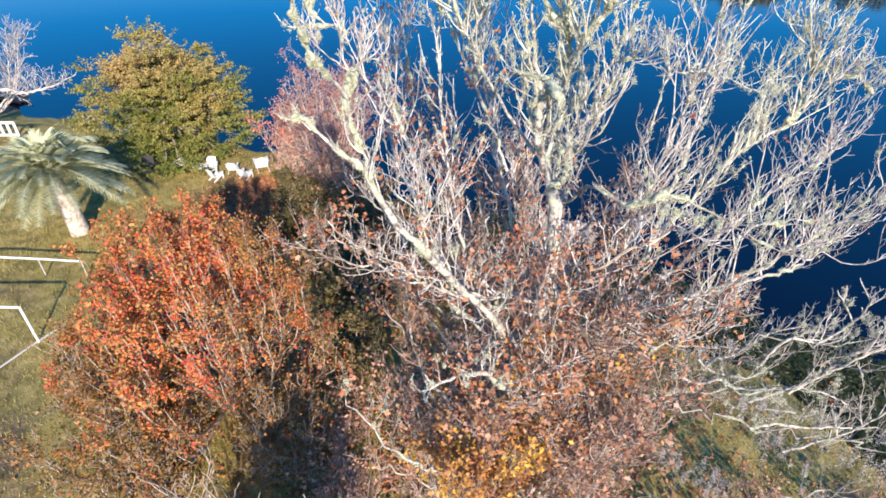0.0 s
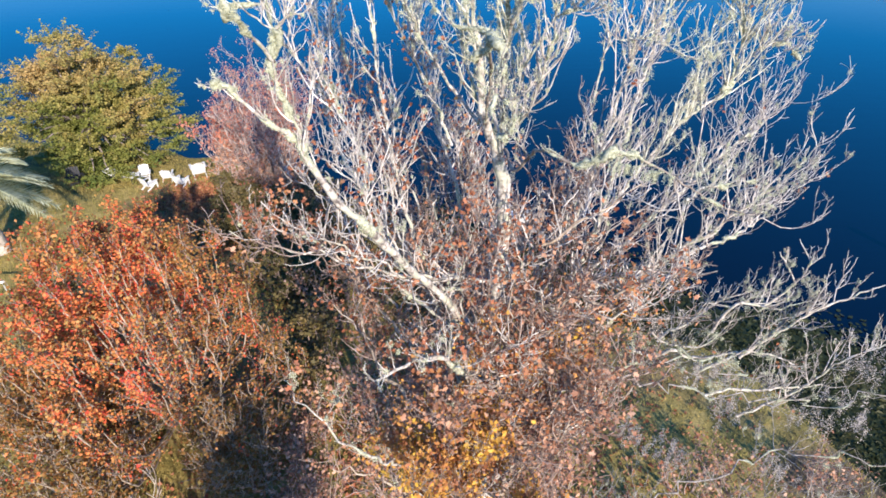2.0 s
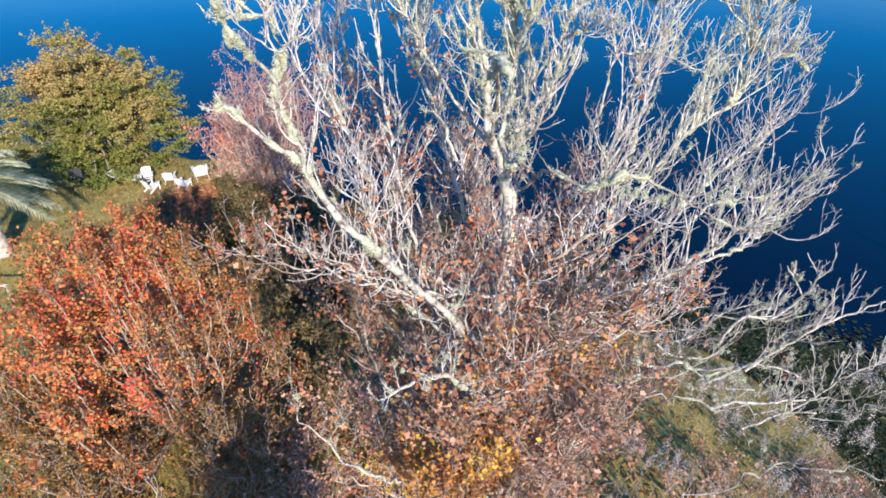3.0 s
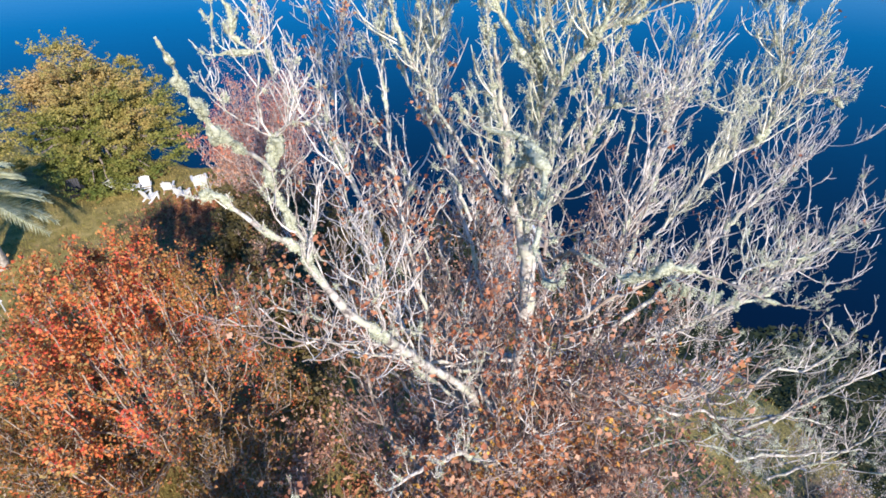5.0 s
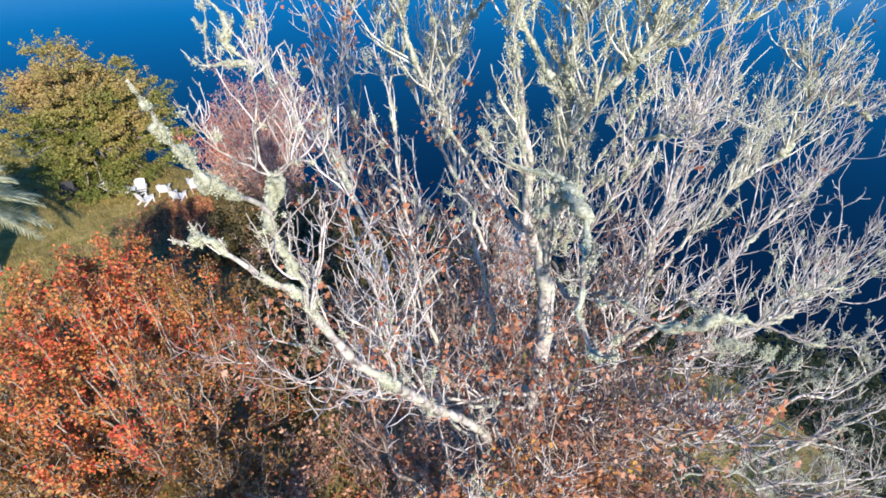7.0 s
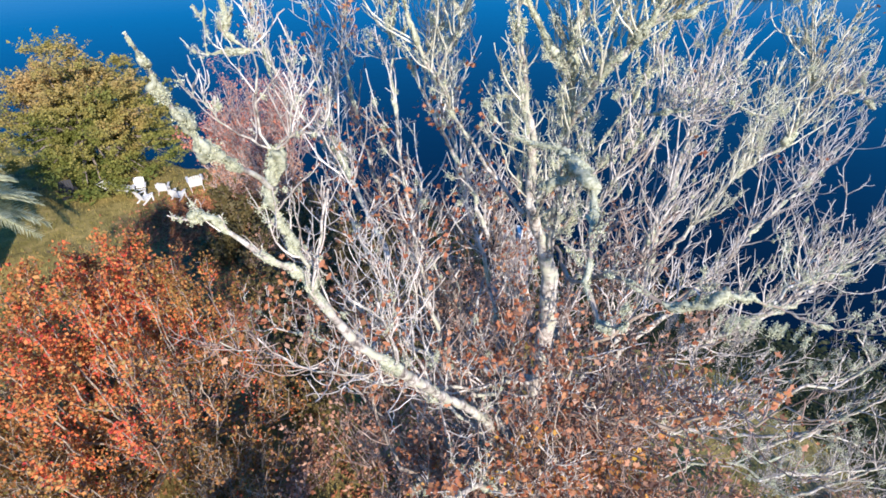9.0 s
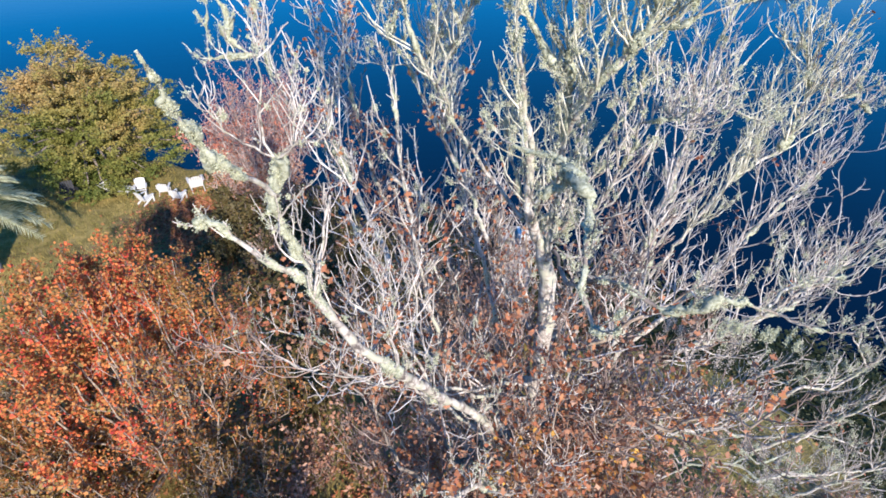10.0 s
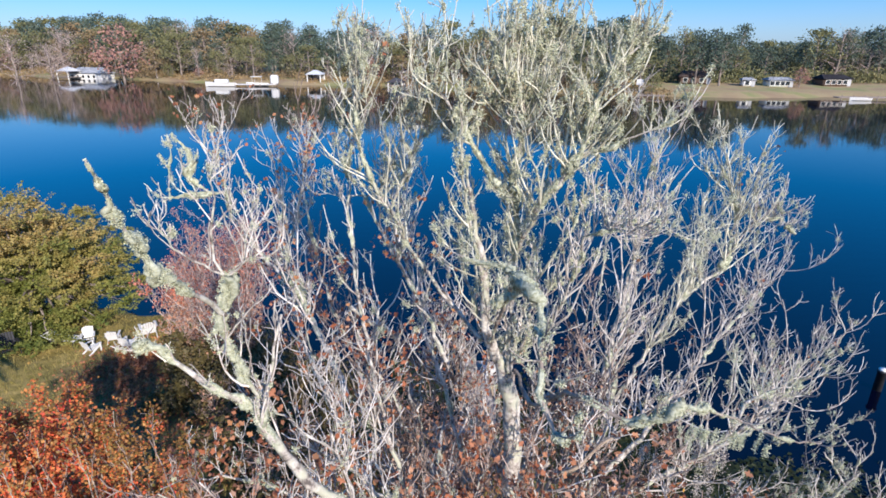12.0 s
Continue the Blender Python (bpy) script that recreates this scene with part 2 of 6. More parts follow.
def lobed_leaves(name, rng, centres, size, droop=0.4):
    """Curled leaves with lobes, as fans of ten triangles."""
    c = np.asarray(centres, float)
    n = len(c)
    a = rng.normal(size=(n, 3))
    a[:, 2] = a[:, 2] * 0.7 - droop
    a /= np.linalg.norm(a, axis=1)[:, None]
    b = np.cross(a, rng.normal(size=(n, 3)))
    b /= np.linalg.norm(b, axis=1)[:, None] + 1e-9
    up = np.cross(a, b)
    s = size * (1 + 0.4 * rng.uniform(-1, 1, n))[:, None]
    curl = rng.uniform(0.1, 0.7, n)[:, None]
    pts = [c + a * s * 0.5]
    for u, w in LOBED:
        pts.append(c + s * (a * u + b * w * 1.1 * (1 - 0.4 * curl) + up * curl * (w * w * 1.4 + 0.5 * (u - 0.5) ** 2)))
    v = np.stack(pts, 1).reshape(-1, 3)
    i = np.arange(n) * 11
    f = np.concatenate([np.stack((i, i + 1 + k, i + 1 + (k + 1) % 10), 1) for k in range(10)])
    return raw_mesh(name, v, f)


def small_leaves(name, rng, centres, size, lie=1.0):
    """Small leaves, one bent quad each; lie flattens them towards the level."""
    c = np.asarray(centres, float)
    n = len(c)
    a = rng.normal(size=(n, 3)) * (1, 1, lie)
    a /= np.linalg.norm(a, axis=1)[:, None]
    b = np.cross(a, rng.normal(size=(n, 3)) * (lie, lie, 1))
    b /= np.linalg.norm(b, axis=1)[:, None] + 1e-9
    up = np.cross(a, b)
    s = size * (1 + 0.4 * rng.uniform(-1, 1, n))[:, None]
    v = np.stack((c - a * s * 0.5, c + b * s * 0.36 + up * s * 0.08, c + a * s * 0.5, c - b * s * 0.36 + up * s * 0.08), 1).reshape(-1, 3)
    return raw_mesh(name, v, np.arange(len(v)).reshape(-1, 4))


def leaf_mesh(name, rng, centres, size, **kw):
    return raw_mesh(name, *scatter_leaves(rng, centres, size, **kw))


def box(bm, size, m):
    """A box with softened edges into bm, at the pose m."""
    g = bmesh.ops.create_cube(bm, size=1.0, matrix=m @ Matrix.Diagonal((*size, 1)))
    e = list({e for v in g["verts"] for e in v.link_edges})
    bmesh.ops.bevel(bm, geom=e, offset=min(size) * 0.18, segments=1, affect="EDGES")


def box_mesh(name, size, m=None):
    bm = bmesh.new()
    box(bm, size, m or Matrix())
    me = bpy.data.meshes.new(name)
    bm.to_mesh(me)
    bm.free()
    return me


# ---- ground and water ----
NEAR = ((-400, 90), (-60, 46), (-22, 28.8), (-14, 26.3), (-8, 25.0), (-5, 23.2), (-3.2, 19.9), (1, 16.6), (5, 13.6), (7.6, 12.2), (8.9, 11.2), (9.3, 9.6), (11, 5), (14, 0), (30, -20), (300, -160), (1500, -299))
FAR = ((-1500, 700), (-400, 380), (-145, 285), (-60, 226), (-35, 208), (16, 192), (50, 160), (76, 143), (122, 132), (200, 122), (500, 90), (1500, 60))
WATER_Z = -0.6


def shore(table, x):
    return np.interp(x, [p[0] for p in table], [p[1] for p in table])


def height(x, y):
    """The ground's height: a low lawn, the lake's bed, and a rising far bank."""
    x, y = np.asarray(x, float), np.asarray(y, float)
    wig = 0.5 * np.sin(x * 0.9) + 0.3 * np.sin(x * 2.3 + 1)
    dn = y - (shore(NEAR, x) + wig * 0.6)
    df = y - (shore(FAR, x) + 3 * np.sin(x * 0.11) + 1.5 * np.sin(x * 0.37))
    near = np.interp(dn, (-6, -2.0, 0, 1.5, 8), (0.0, -0.15, WATER_Z, -1.2, -3.0))
    far = np.interp(df, (-12, 0, 4, 25, 120, 600), (-3.0, WATER_Z, 0.5, 1.8, 3.0, 8.0))
    z = np.where(df > -12, far, near)
    bumps = 0.05 * np.sin(x * 1.7 + y * 0.6) * np.sin(y * 1.3 - x * 0.4) + 0.025 * np.sin(x * 4.1) * np.sin(y * 3.7)
    return z + bumps * np.where(dn < -1.0, 1, 0)


def axis(*spans):
    out = [np.arange(a, b, s) for a, b, s in spans]
    return np.concatenate(out + [[spans[-1][1]]])


gx = axis((-3000, -400, 200), (-400, -40, 8), (-40, -26, 1.0), (-26, 22, 0.33), (22, 60, 1.5), (60, 400, 8), (400, 3000, 200))
gy = axis((-300, -20, 20), (-20, 0, 1.0), (0, 32, 0.33), (32, 110, 3.0), (110, 330, 3.0), (330, 600, 30), (600, 4000, 200))
X, Y = np.meshgrid(gx, gy)
Z = height(X, Y)
nx, ny = len(gx), len(gy)
idx = np.arange(nx * ny).reshape(ny, nx)
quads = np.stack((idx[:-1, :-1], idx[:-1, 1:], idx[1:, 1:], idx[1:, :-1]), -1).reshape(-1, 4)
gm, gt, gb = material("autumn_lawn_and_litter", 0.95)
n_big, n_mid, n_fine = noise_out(gt, 0.22, 5.0), noise_out(gt, 2.2, 5.0), noise_out(gt, 26.0, 4.0)
lawn = ramp(gt, n_mid, [(0.3, (0.16, 0.13, 0.04)), (0.5, (0.33, 0.255, 0.08)), (0.7, (0.5, 0.37, 0.14))])
soil = ramp(gt, n_mid, [(0.3, (0.06, 0.045, 0.03)), (0.6, (0.2, 0.14, 0.09)), (0.8, (0.3, 0.2, 0.13))])
gcol = mix(gt, ramp(gt, n_big, [(0.5, (0, 0, 0)), (0.62, (1, 1, 1))]), lawn, soil)
gcol = mix(gt, 0.5, gcol, ramp(gt, n_fine, [(0.3, (0.3, 0.3, 0.3)), (0.7, (1, 1, 1))]), "MULTIPLY")
gco = gt.nodes.new("ShaderNodeTexCoord")
gsep = gt.nodes.new("ShaderNodeSeparateXYZ")
gt.links.new(gco.outputs["Object"], gsep.inputs[0])
gfar = gt.nodes.new("ShaderNodeMapRange")
gfar.inputs[1].default_value, gfar.inputs[2].default_value = 80.0, 100.0
gt.links.new(gsep.outputs["Y"], gfar.inputs[0])
gcol = mix(gt, gfar.outputs[0], gcol, ramp(gt, noise_out(gt, 0.08, 4.0), [(0.35, (0.3, 0.2, 0.12)), (0.52, (0.36, 0.27, 0.14)), (0.62, (0.26, 0.25, 0.1))]))
gt.links.new(gcol, gb.inputs["Base Color"])
bump(gt, gb, n_fine, 0.8, 0.05)
ground = part("ground", raw_mesh("ground", np.stack((X, Y, Z), -1).reshape(-1, 3), quads, True), gm)
tagged(ground, "tan and green autumn lawn sloping to the lake", "ground", kind="structure")

wm, wt, wb = material("lake_water", 0.035)
wb.inputs["Base Color"].default_value = (0.001, 0.002, 0.009, 1)
wb.inputs["IOR"].default_value = 1.33
wb.inputs["Specular IOR Level"].default_value = 0.5
wco = wt.nodes.new("ShaderNodeTexCoord")
wmap = wt.nodes.new("ShaderNodeMapping")
wmap.inputs["Scale"].default_value = (0.5, 1.4, 1.0)
wnz = wt.nodes.new("ShaderNodeTexNoise")
wnz.inputs["Scale"].default_value, wnz.inputs["Detail"].default_value = 1.2, 3.0
wt.links.new(wco.outputs["Object"], wmap.inputs[0])
wt.links.new(wmap.outputs[0], wnz.inputs["Vector"])
bump(wt, wb, wnz.outputs["Fac"], 0.12, 0.03)
water = part("water", raw_mesh("water", [(-3000, -300, WATER_Z), (3000, -300, WATER_Z), (3000, 900, WATER_Z), (-3000, 900, WATER_Z)], [(0, 1, 2, 3)]), wm)
tagged(water, "calm deep blue lake mirroring sky and far trees", "lake", kind="structure")

# ---- trees: growth ----


def side_way(rng, tangent, spread, lift):
    r = rng.normal(size=3)
    r -= tangent * r.dot(tangent)
    return unit(tangent * (1 - spread) + unit(r) * spread + np.array((0, 0, lift)))


def dress(rng, line, radii, count, length, tubes, rise=0.18, spread=0.66, lift=0.15, begin=0.15, tip=0.003, dense=1.0, crook=1.0):
    """Side shoots along a limb, with two finer orders of twigs. Returns points on the shoots and the twigs' ends."""
    along, ends = [], []
    n = len(line)
    for _ in range(count):
        u = begin + (1 - begin) * rng.random() ** 0.85
        i = min(n - 2, int(u * (n - 1)))
        s = line[i] + (line[i + 1] - line[i]) * rng.random()
        tan = unit(line[i + 1] - line[i])
        ln = length * rng.uniform(0.4, 1.15) * (1.1 - 0.45 * u)
        r = min(radii[i] * 0.6, tip + 0.009 * ln)
        p = shoot(rng, s, side_way(rng, tan, spread, lift), ln, rise, 7, 0.15 * crook)
        tubes.add(p, np.linspace(r, tip, 8), 4)
        along.append(p[2:])
        ends.append(p[-1])
        for _ in range(int((2 + ln * 5) * dense)):
            k = rng.integers(1, 7)
            t2 = unit(p[k] - p[k - 1])
            l2 = ln * rng.uniform(0.2, 0.55)
            q = shoot(rng, p[k], side_way(rng, t2, 0.6, lift), l2, rise, 5, 0.2 * crook)
            tubes.add(q, np.linspace(max(tip, r * 0.55), tip * 0.85, 6), 3)
            along.append(q[1:])
            ends.append(q[-1])
            for _ in range(int((1.6 + l2 * 6) * dense)):
                j = rng.integers(1, 5)
                t3 = unit(q[j] - q[j - 1])
                w = shoot(rng, q[j], side_way(rng, t3, 0.6, lift), l2 * rng.uniform(0.2, 0.5), rise, 2, 0.22 * crook)
                tubes.add(w, np.linspace(tip, tip * 0.7, 3), 3)
                ends.append(w[-1])
    return np.concatenate(along) if along else line, np.array(ends) if ends else line[-1:]


def tufts(rng, centres, radius, per):
    """Points of fluffy tufts round the centres."""
    c = np.repeat(np.asarray(centres, float), per, axis=0)
    r = np.repeat(radius * rng.uniform(0.35, 1.0, len(centres)) ** 1.2, per)[:, None]
    return c + rng.normal(0, 0.5, c.shape) * r * np.array((1, 1, 1.25)) - np.array((0, 0, 0.35)) * r


# ---- the big bare tree close to the camera ----
rng = np.random.default_rng(7)
bare_tree = thing("bare_tree", (1.02, 4.5, 0), "tall bare tree with pale branches, grey-green lichen and few brown leaves", "tree")
tr_line, tr_r = smooth_line([(1.02, 4.5, -0.2), (1.0, 4.52, 2.5), (0.94, 4.44, 4.8), (0.88, 4.34, 6.0), (0.88, 4.3, 6.7), (0.93, 4.4, 8.09), (0.85, 4.34, 8.56), (0.79, 4.31, 8.72), (0.72, 4.28, 8.88), (0.7, 4.24, 9.11), (0.69, 4.2, 9.23), (0.65, 4.2, 9.38), (0.62, 4.2, 9.53), (0.6, 4.2, 9.7)],
                            [0.16, 0.1, 0.07, 0.058, 0.052, 0.045, 0.036, 0.03, 0.022, 0.018, 0.016, 0.012, 0.008, 0.004], 0.1, 0.006, rng)
tubes = Tubes()
tubes.add(tr_line, tr_r * rng.uniform(0.9, 1.12, len(tr_r)), 10)
part("trunk", tubes.mesh("trunk"), BARK_PALE, bare_tree, "pale blotched trunk")


def lichen_sleeve(rng, line, rad, lumps, host, size):
    """A lumpy sleeve of lichen along a limb, thick round the given lumps, with a shaggy surface."""
    s = np.linspace(0, len(line) - 1, 4 * len(line))
    at = np.stack([np.interp(s, np.arange(len(line)), line[:, i]) for i in range(3)], 1)
    rr = np.interp(s, np.arange(len(line)), rad)
    prof = np.zeros(len(at))
    for p, amp, reach in lumps:
        prof = np.maximum(prof, amp * np.exp(-(np.linalg.norm(at - np.asarray(p), axis=1) / reach) ** 2))
    prof = prof * rng.uniform(0.65, 1.25, len(prof))
    tb = Tubes()
    for _ in range(3):
        off = rng.normal(0, 1, at.shape)
        off = (off + np.roll(off, 1, axis=0) + np.roll(off, 2, axis=0)) / 3
        tb.add(at + off * 0.9 * prof[:, None], np.where(prof > 0.002, rr * 0.7 + 0.5 * prof * rng.uniform(0.6, 1.3, len(prof)), rr * 0.4), 7)
    part("lichen_sleeve", tb.mesh("lichen_sleeve"), LICHEN_CRUST, host, "thick sleeve of grey-green lichen")
    step = float(np.mean(np.linalg.norm(np.diff(at, axis=0), axis=1)))
    n = int(min(9000, 6.28 * (prof.sum() * step) * 2.6 / size ** 2)) + 20
    j = rng.choice(len(at), n, p=(prof + 1e-6) / (prof + 1e-6).sum())
    d = rng.normal(size=(n, 3))
    d /= np.linalg.norm(d, axis=1)[:, None]
    q = at[j] + d * (rr[j] * 0.8 + prof[j] * rng.uniform(0.35, 1.12, n))[:, None] - np.array((0, 0, 0.3)) * prof[j][:, None] * rng.random((n, 1))
    tagged(part("lichen", small_leaves("lichen", rng, q, size), LICHEN, host, "fluffy grey-green lichen"), kind="stuff")


def grow_limb(ctrl, r0, r1, count, length, bark, lichen, leaves, fine=1.0, lumps=None):
    """One limb of the bare tree along its bends, with twigs (fine: below 1 for slender ones), lichen (lumps: middle, thickness, reach) and leaves."""
    if bark is BARK_LICHENY:
        count, lichen = int(count * 1.05), int(lichen * 1.5)
    if ctrl[-1][0] > 1.9 and ctrl[-1][2] > 7.5:
        count = int(count * 0.7)
    if ctrl[-1][0] > 2.9 and ctrl[-1][2] < 7.1:
        bark, leaves, lichen = BARK_GREYTWIG, leaves // 4, lichen * 2
        count = int(count * 0.75)
    crook = bark is BARK_GREYTWIG
    line, rad = smooth_line(ctrl, np.linspace(r0 * (0.36 if crook else 0.48 if ctrl[-1][2] > 9 and ctrl[-1][0] < 0.6 and bark is not BARK_LICHENY and not lumps else 0.66), max(0.002, r1 * 0.45), len(ctrl)), 0.11 if crook else 0.07, 0.045 if crook else 0.011 * fine ** 2, rng)
    tb = Tubes()
    tb.add(line, rad * rng.uniform(0.85, 1.2, len(rad)), 8)
    limb = part("limb", tb.mesh("limb"), bark if crook or bark is BARK_GREY else BARK_PALE, bare_tree)
    tb = Tubes()
    along, ends = dress(rng, line, rad, count, length, tb, 0.12 if crook else 0.21, 0.66 if crook else 0.6, 0.15 if crook else 0.3, tip=(0.0017 if crook else 0.0022) * fine + 0.0002, crook=1.3 if crook else 1.0)
    tagged(part("twig_growth", tb.mesh("twig_growth"), bark, limb), kind="stuff")
    if lichen:
        lumps = lumps or [
            (line[int(rng.uniform(0.2, 0.97) * len(line))], fine ** 1.5 * (0.028 if bark is BARK_LICHENY else 0.008 if crook else 0.017) * rng.uniform(0.25, 1.0), rng.uniform(0.04, 0.13)) for _ in range(lichen // 5 + 2)]
        lichen_sleeve(rng, line, rad, lumps, limb, 0.0082 * fine)
        host = along[rng.integers(0, len(along), 3 if length < 0.1 else lichen * (2 if bark is BARK_LICHENY else 1) + 4)]
        tagged(part("lichen_tuft", small_leaves("lichen_tuft", rng, tufts(rng, host, 0.034 * fine ** 1.8, 130), 0.0072 * fine), LICHEN, limb, "fluffy tufts of grey-green lichen"), kind="stuff")
        m = 60 if length < 0.1 else 11000 if bark is BARK_LICHENY else 1500
        specks = along[rng.integers(0, len(along), m)]
        specks = specks + rng.normal(0, 0.006 * fine, (m, 3))
        tagged(part("lichen_speck", small_leaves("lichen_speck", rng, specks, 0.0065 * fine), LICHEN, limb, "specks of grey-green lichen"), kind="stuff")
    if leaves:
        c = ends[rng.integers(0, len(ends), leaves)]
        c = np.repeat(c[c[:, 2] < 9.1], 5, axis=0)
        c = c + rng.normal(0, 0.035, c.shape)
        tagged(part("foliage", lobed_leaves("foliage", rng, c, 0.031 if ctrl[-1][2] > 7.2 else 0.038), LEAF_GOLD if leaves > 100 else LEAF_DEAD, limb, "curled brown and orange leaves"), kind="stuff")


def bough(ctrl, r0, r1, shoots, length, bark, cover=0.0, amp=0.01, leaves=0, fine=0.8, lumps=(), begin=0.15, core=BARK_PALE):
    """One upper branch of the bare tree: radii at both ends, side shoots, share of lichen, brown leaves."""
    line, rad = smooth_line(ctrl, np.linspace(r0 * 0.62, r1 * 0.7, len(ctrl)), 0.05, 0.007 * fine, rng)
    tb = Tubes()
    tb.add(line, rad * rng.uniform(0.82, 1.2, len(rad)), 8)
    limb = part("limb", tb.mesh("limb"), core, bare_tree)
    tb = Tubes()
    tb.add(line[-3:], rad[-3:] * 0.5, 4)
    along, ends = dress(rng, line, rad * 1.3, int(shoots * 1.55), length * 1.25, tb, 0.2, 0.6, 0.3, begin=begin, tip=0.0026 * fine + 0.0002, crook=1.05)
    tagged(part("twig_growth", tb.mesh("twig_growth"), bark, limb), kind="stuff")
    some = [(line[int(rng.uniform(0.1, 0.97) * len(line))], amp * 0.75 * rng.uniform(0.1, 1.0), rng.uniform(0.02, 0.06) * (0.6 + fine * 0.6)) for _ in range(int(cover * len(line) / 4))]
    if some or lumps:
        lichen_sleeve(rng, line, rad, list(lumps) + some, limb, 0.0085 * fine)
    if cover:
        grown = bark is BARK_LICHENY
        near = np.concatenate((along, np.repeat(line, max(1, len(along) // (3 * len(line))), axis=0)))
        host = near[rng.integers(0, len(near), int(cover * shoots * (9.0 if grown else 4.5)) + 2)]
        tagged(part("lichen_tuft", small_leaves("lichen_tuft", rng, tufts(rng, host, (0.038 if grown else 0.032) * fine ** 1.4, 80), 0.0085 * fine), LICHEN, limb, "fluffy tufts of grey-green lichen"), kind="stuff")
        m = int(cover * shoots * 160) + 30
        specks = along[rng.integers(0, len(along), m)] + rng.normal(0, 0.005 * fine, (m, 3))
        tagged(part("lichen_speck", small_leaves("lichen_speck", rng, specks, 0.008 * fine), LICHEN, limb, "specks of grey-green lichen"), kind="stuff")
    if leaves:
        c = np.repeat(ends[rng.integers(0, len(ends), leaves)], 4, axis=0)
        tagged(part("foliage", lobed_leaves("foliage", rng, c + rng.normal(0, 0.022, c.shape), 0.028), LEAF_DEAD, limb, "curled brown leaves"), kind="stuff")


grow_limb([(0.62, 4.2, 7.3), (0.3, 4.35, 8.1), (0.16, 4.5, 8.9), (0.12, 4.8, 9.45), (0.17, 4.6, 9.95)], 0.03, 0.005, 26, 0.5, BARK_TWIG, 16, 30, 0.9)
grow_limb([(0.9, 4.42, 6.2), (0.75, 5.0, 7.6), (0.5, 5.4, 8.6), (0.4, 5.45, 9.15), (0.3, 5.3, 9.8)], 0.04, 0.005, 40, 0.65, BARK_TWIG, 12, 99)
grow_limb([(0.95, 4.45, 5.5), (0.5, 5.2, 7.0), (-0.05, 6.05, 8.1), (-0.26, 6.55, 8.8), (-0.3, 6.7, 9.5)], 0.045, 0.006, 44, 0.7, BARK_BRUSH, 10, 99)
grow_limb([(1.0, 4.5, 4.5), (1.35, 4.8, 5.8), (1.62, 5.05, 6.6), (2.0, 5.4, 7.4), (2.4, 6.0, 8.3), (2.68, 6.42, 9.0), (2.85, 6.5, 9.5)], 0.07, 0.006, 54, 0.9, BARK_TWIG, 40, 8)
grow_limb([(1.75, 5.15, 6.85), (2.4, 5.4, 7.3), (3.1, 5.8, 7.7), (3.8, 6.2, 7.95), (4.2, 6.5, 8.15)], 0.036, 0.006, 46, 0.85, BARK_TWIG, 10, 8)
grow_limb([(1.2, 4.7, 6.6), (1.55, 4.85, 7.6), (1.75, 4.95, 8.4), (1.95, 5.2, 9.1), (2.05, 5.3, 9.6)], 0.036, 0.006, 50, 0.8, BARK_TWIG, 16, 6)
grow_limb([(1.75, 5.1, 6.8), (2.55, 5.0, 7.3), (3.05, 4.85, 7.95), (3.4, 4.8, 8.5)], 0.032, 0.006, 42, 0.75, BARK_TWIG, 22, 4)
grow_limb([(2.4, 5.0, 7.2), (3.3, 5.3, 7.3), (4.0, 5.8, 7.35), (4.5, 6.0, 7.5)], 0.024, 0.005, 28, 0.65, BARK_TWIG, 14, 2)
grow_limb([(1.3, 4.75, 5.6), (2.2, 5.15, 5.6), (2.9, 5.28, 5.75), (3.35, 5.1, 6.55), (3.72, 4.83, 7.0)], 0.03, 0.006, 44, 0.6, BARK_TWIG, 14, 0)
grow_limb([(2.3, 5.15, 5.65), (3.3, 4.9, 5.6), (4.0, 4.7, 5.65), (4.55, 4.52, 5.8), (5.2, 4.4, 6.2)], 0.024, 0.006, 24, 0.7, BARK_TWIG, 12, 0)
grow_limb([(1.05, 4.55, 4.4), (2.0, 4.3, 4.8), (3.2, 4.0, 4.8), (4.1, 3.9, 5.15)], 0.03, 0.006, 36, 0.8, BARK_TWIG, 10, 20)
grow_limb([(2.6, 4.2, 4.8), (3.8, 4.35, 5.3), (4.8, 4.1, 5.5), (5.8, 4.3, 6.1)], 0.024, 0.005, 26, 0.7, BARK_TWIG, 10, 6)
grow_limb([(3.0, 4.05, 4.85), (3.7, 3.6, 5.3), (4.3, 3.3, 5.5), (4.9, 3.2, 5.9)], 0.022, 0.005, 36, 0.6, BARK_TWIG, 10, 6)
grow_limb([(1.5, 4.45, 4.6), (2.1, 3.8, 5.2), (2.6, 3.4, 5.5), (3.1, 3.1, 5.6)], 0.022, 0.005, 60, 0.55, BARK_BRUSH, 6, 30)
grow_limb([(0.66, 4.2, 7.2), (0.2, 4.4, 7.55), (-0.45, 4.5, 7.95), (-0.85, 4.4, 8.05)], 0.02, 0.005, 26, 0.4, BARK_TWIG, 2, 99)
grow_limb([(0.84, 4.24, 6.6), (0.5, 3.85, 7.35), (0.3, 3.65, 7.55), (0.05, 3.5, 7.55)], 0.034, 0.012, 16, 0.4, BARK_TWIG, 6, 20)
grow_limb([(0.92, 4.4, 5.4), (0.3, 3.7, 6.4), (-0.13, 3.28, 7.35), (-0.42, 3.4, 7.75)], 0.022, 0.005, 14, 0.4, BARK_BRUSH, 2, 16)
grow_limb([(0.95, 4.45, 4.6), (0.4, 3.8, 5.4), (-0.3, 3.4, 6.0), (-0.75, 3.3, 6.4)], 0.03, 0.006, 40, 0.6, BARK_BRUSH, 2, 24)
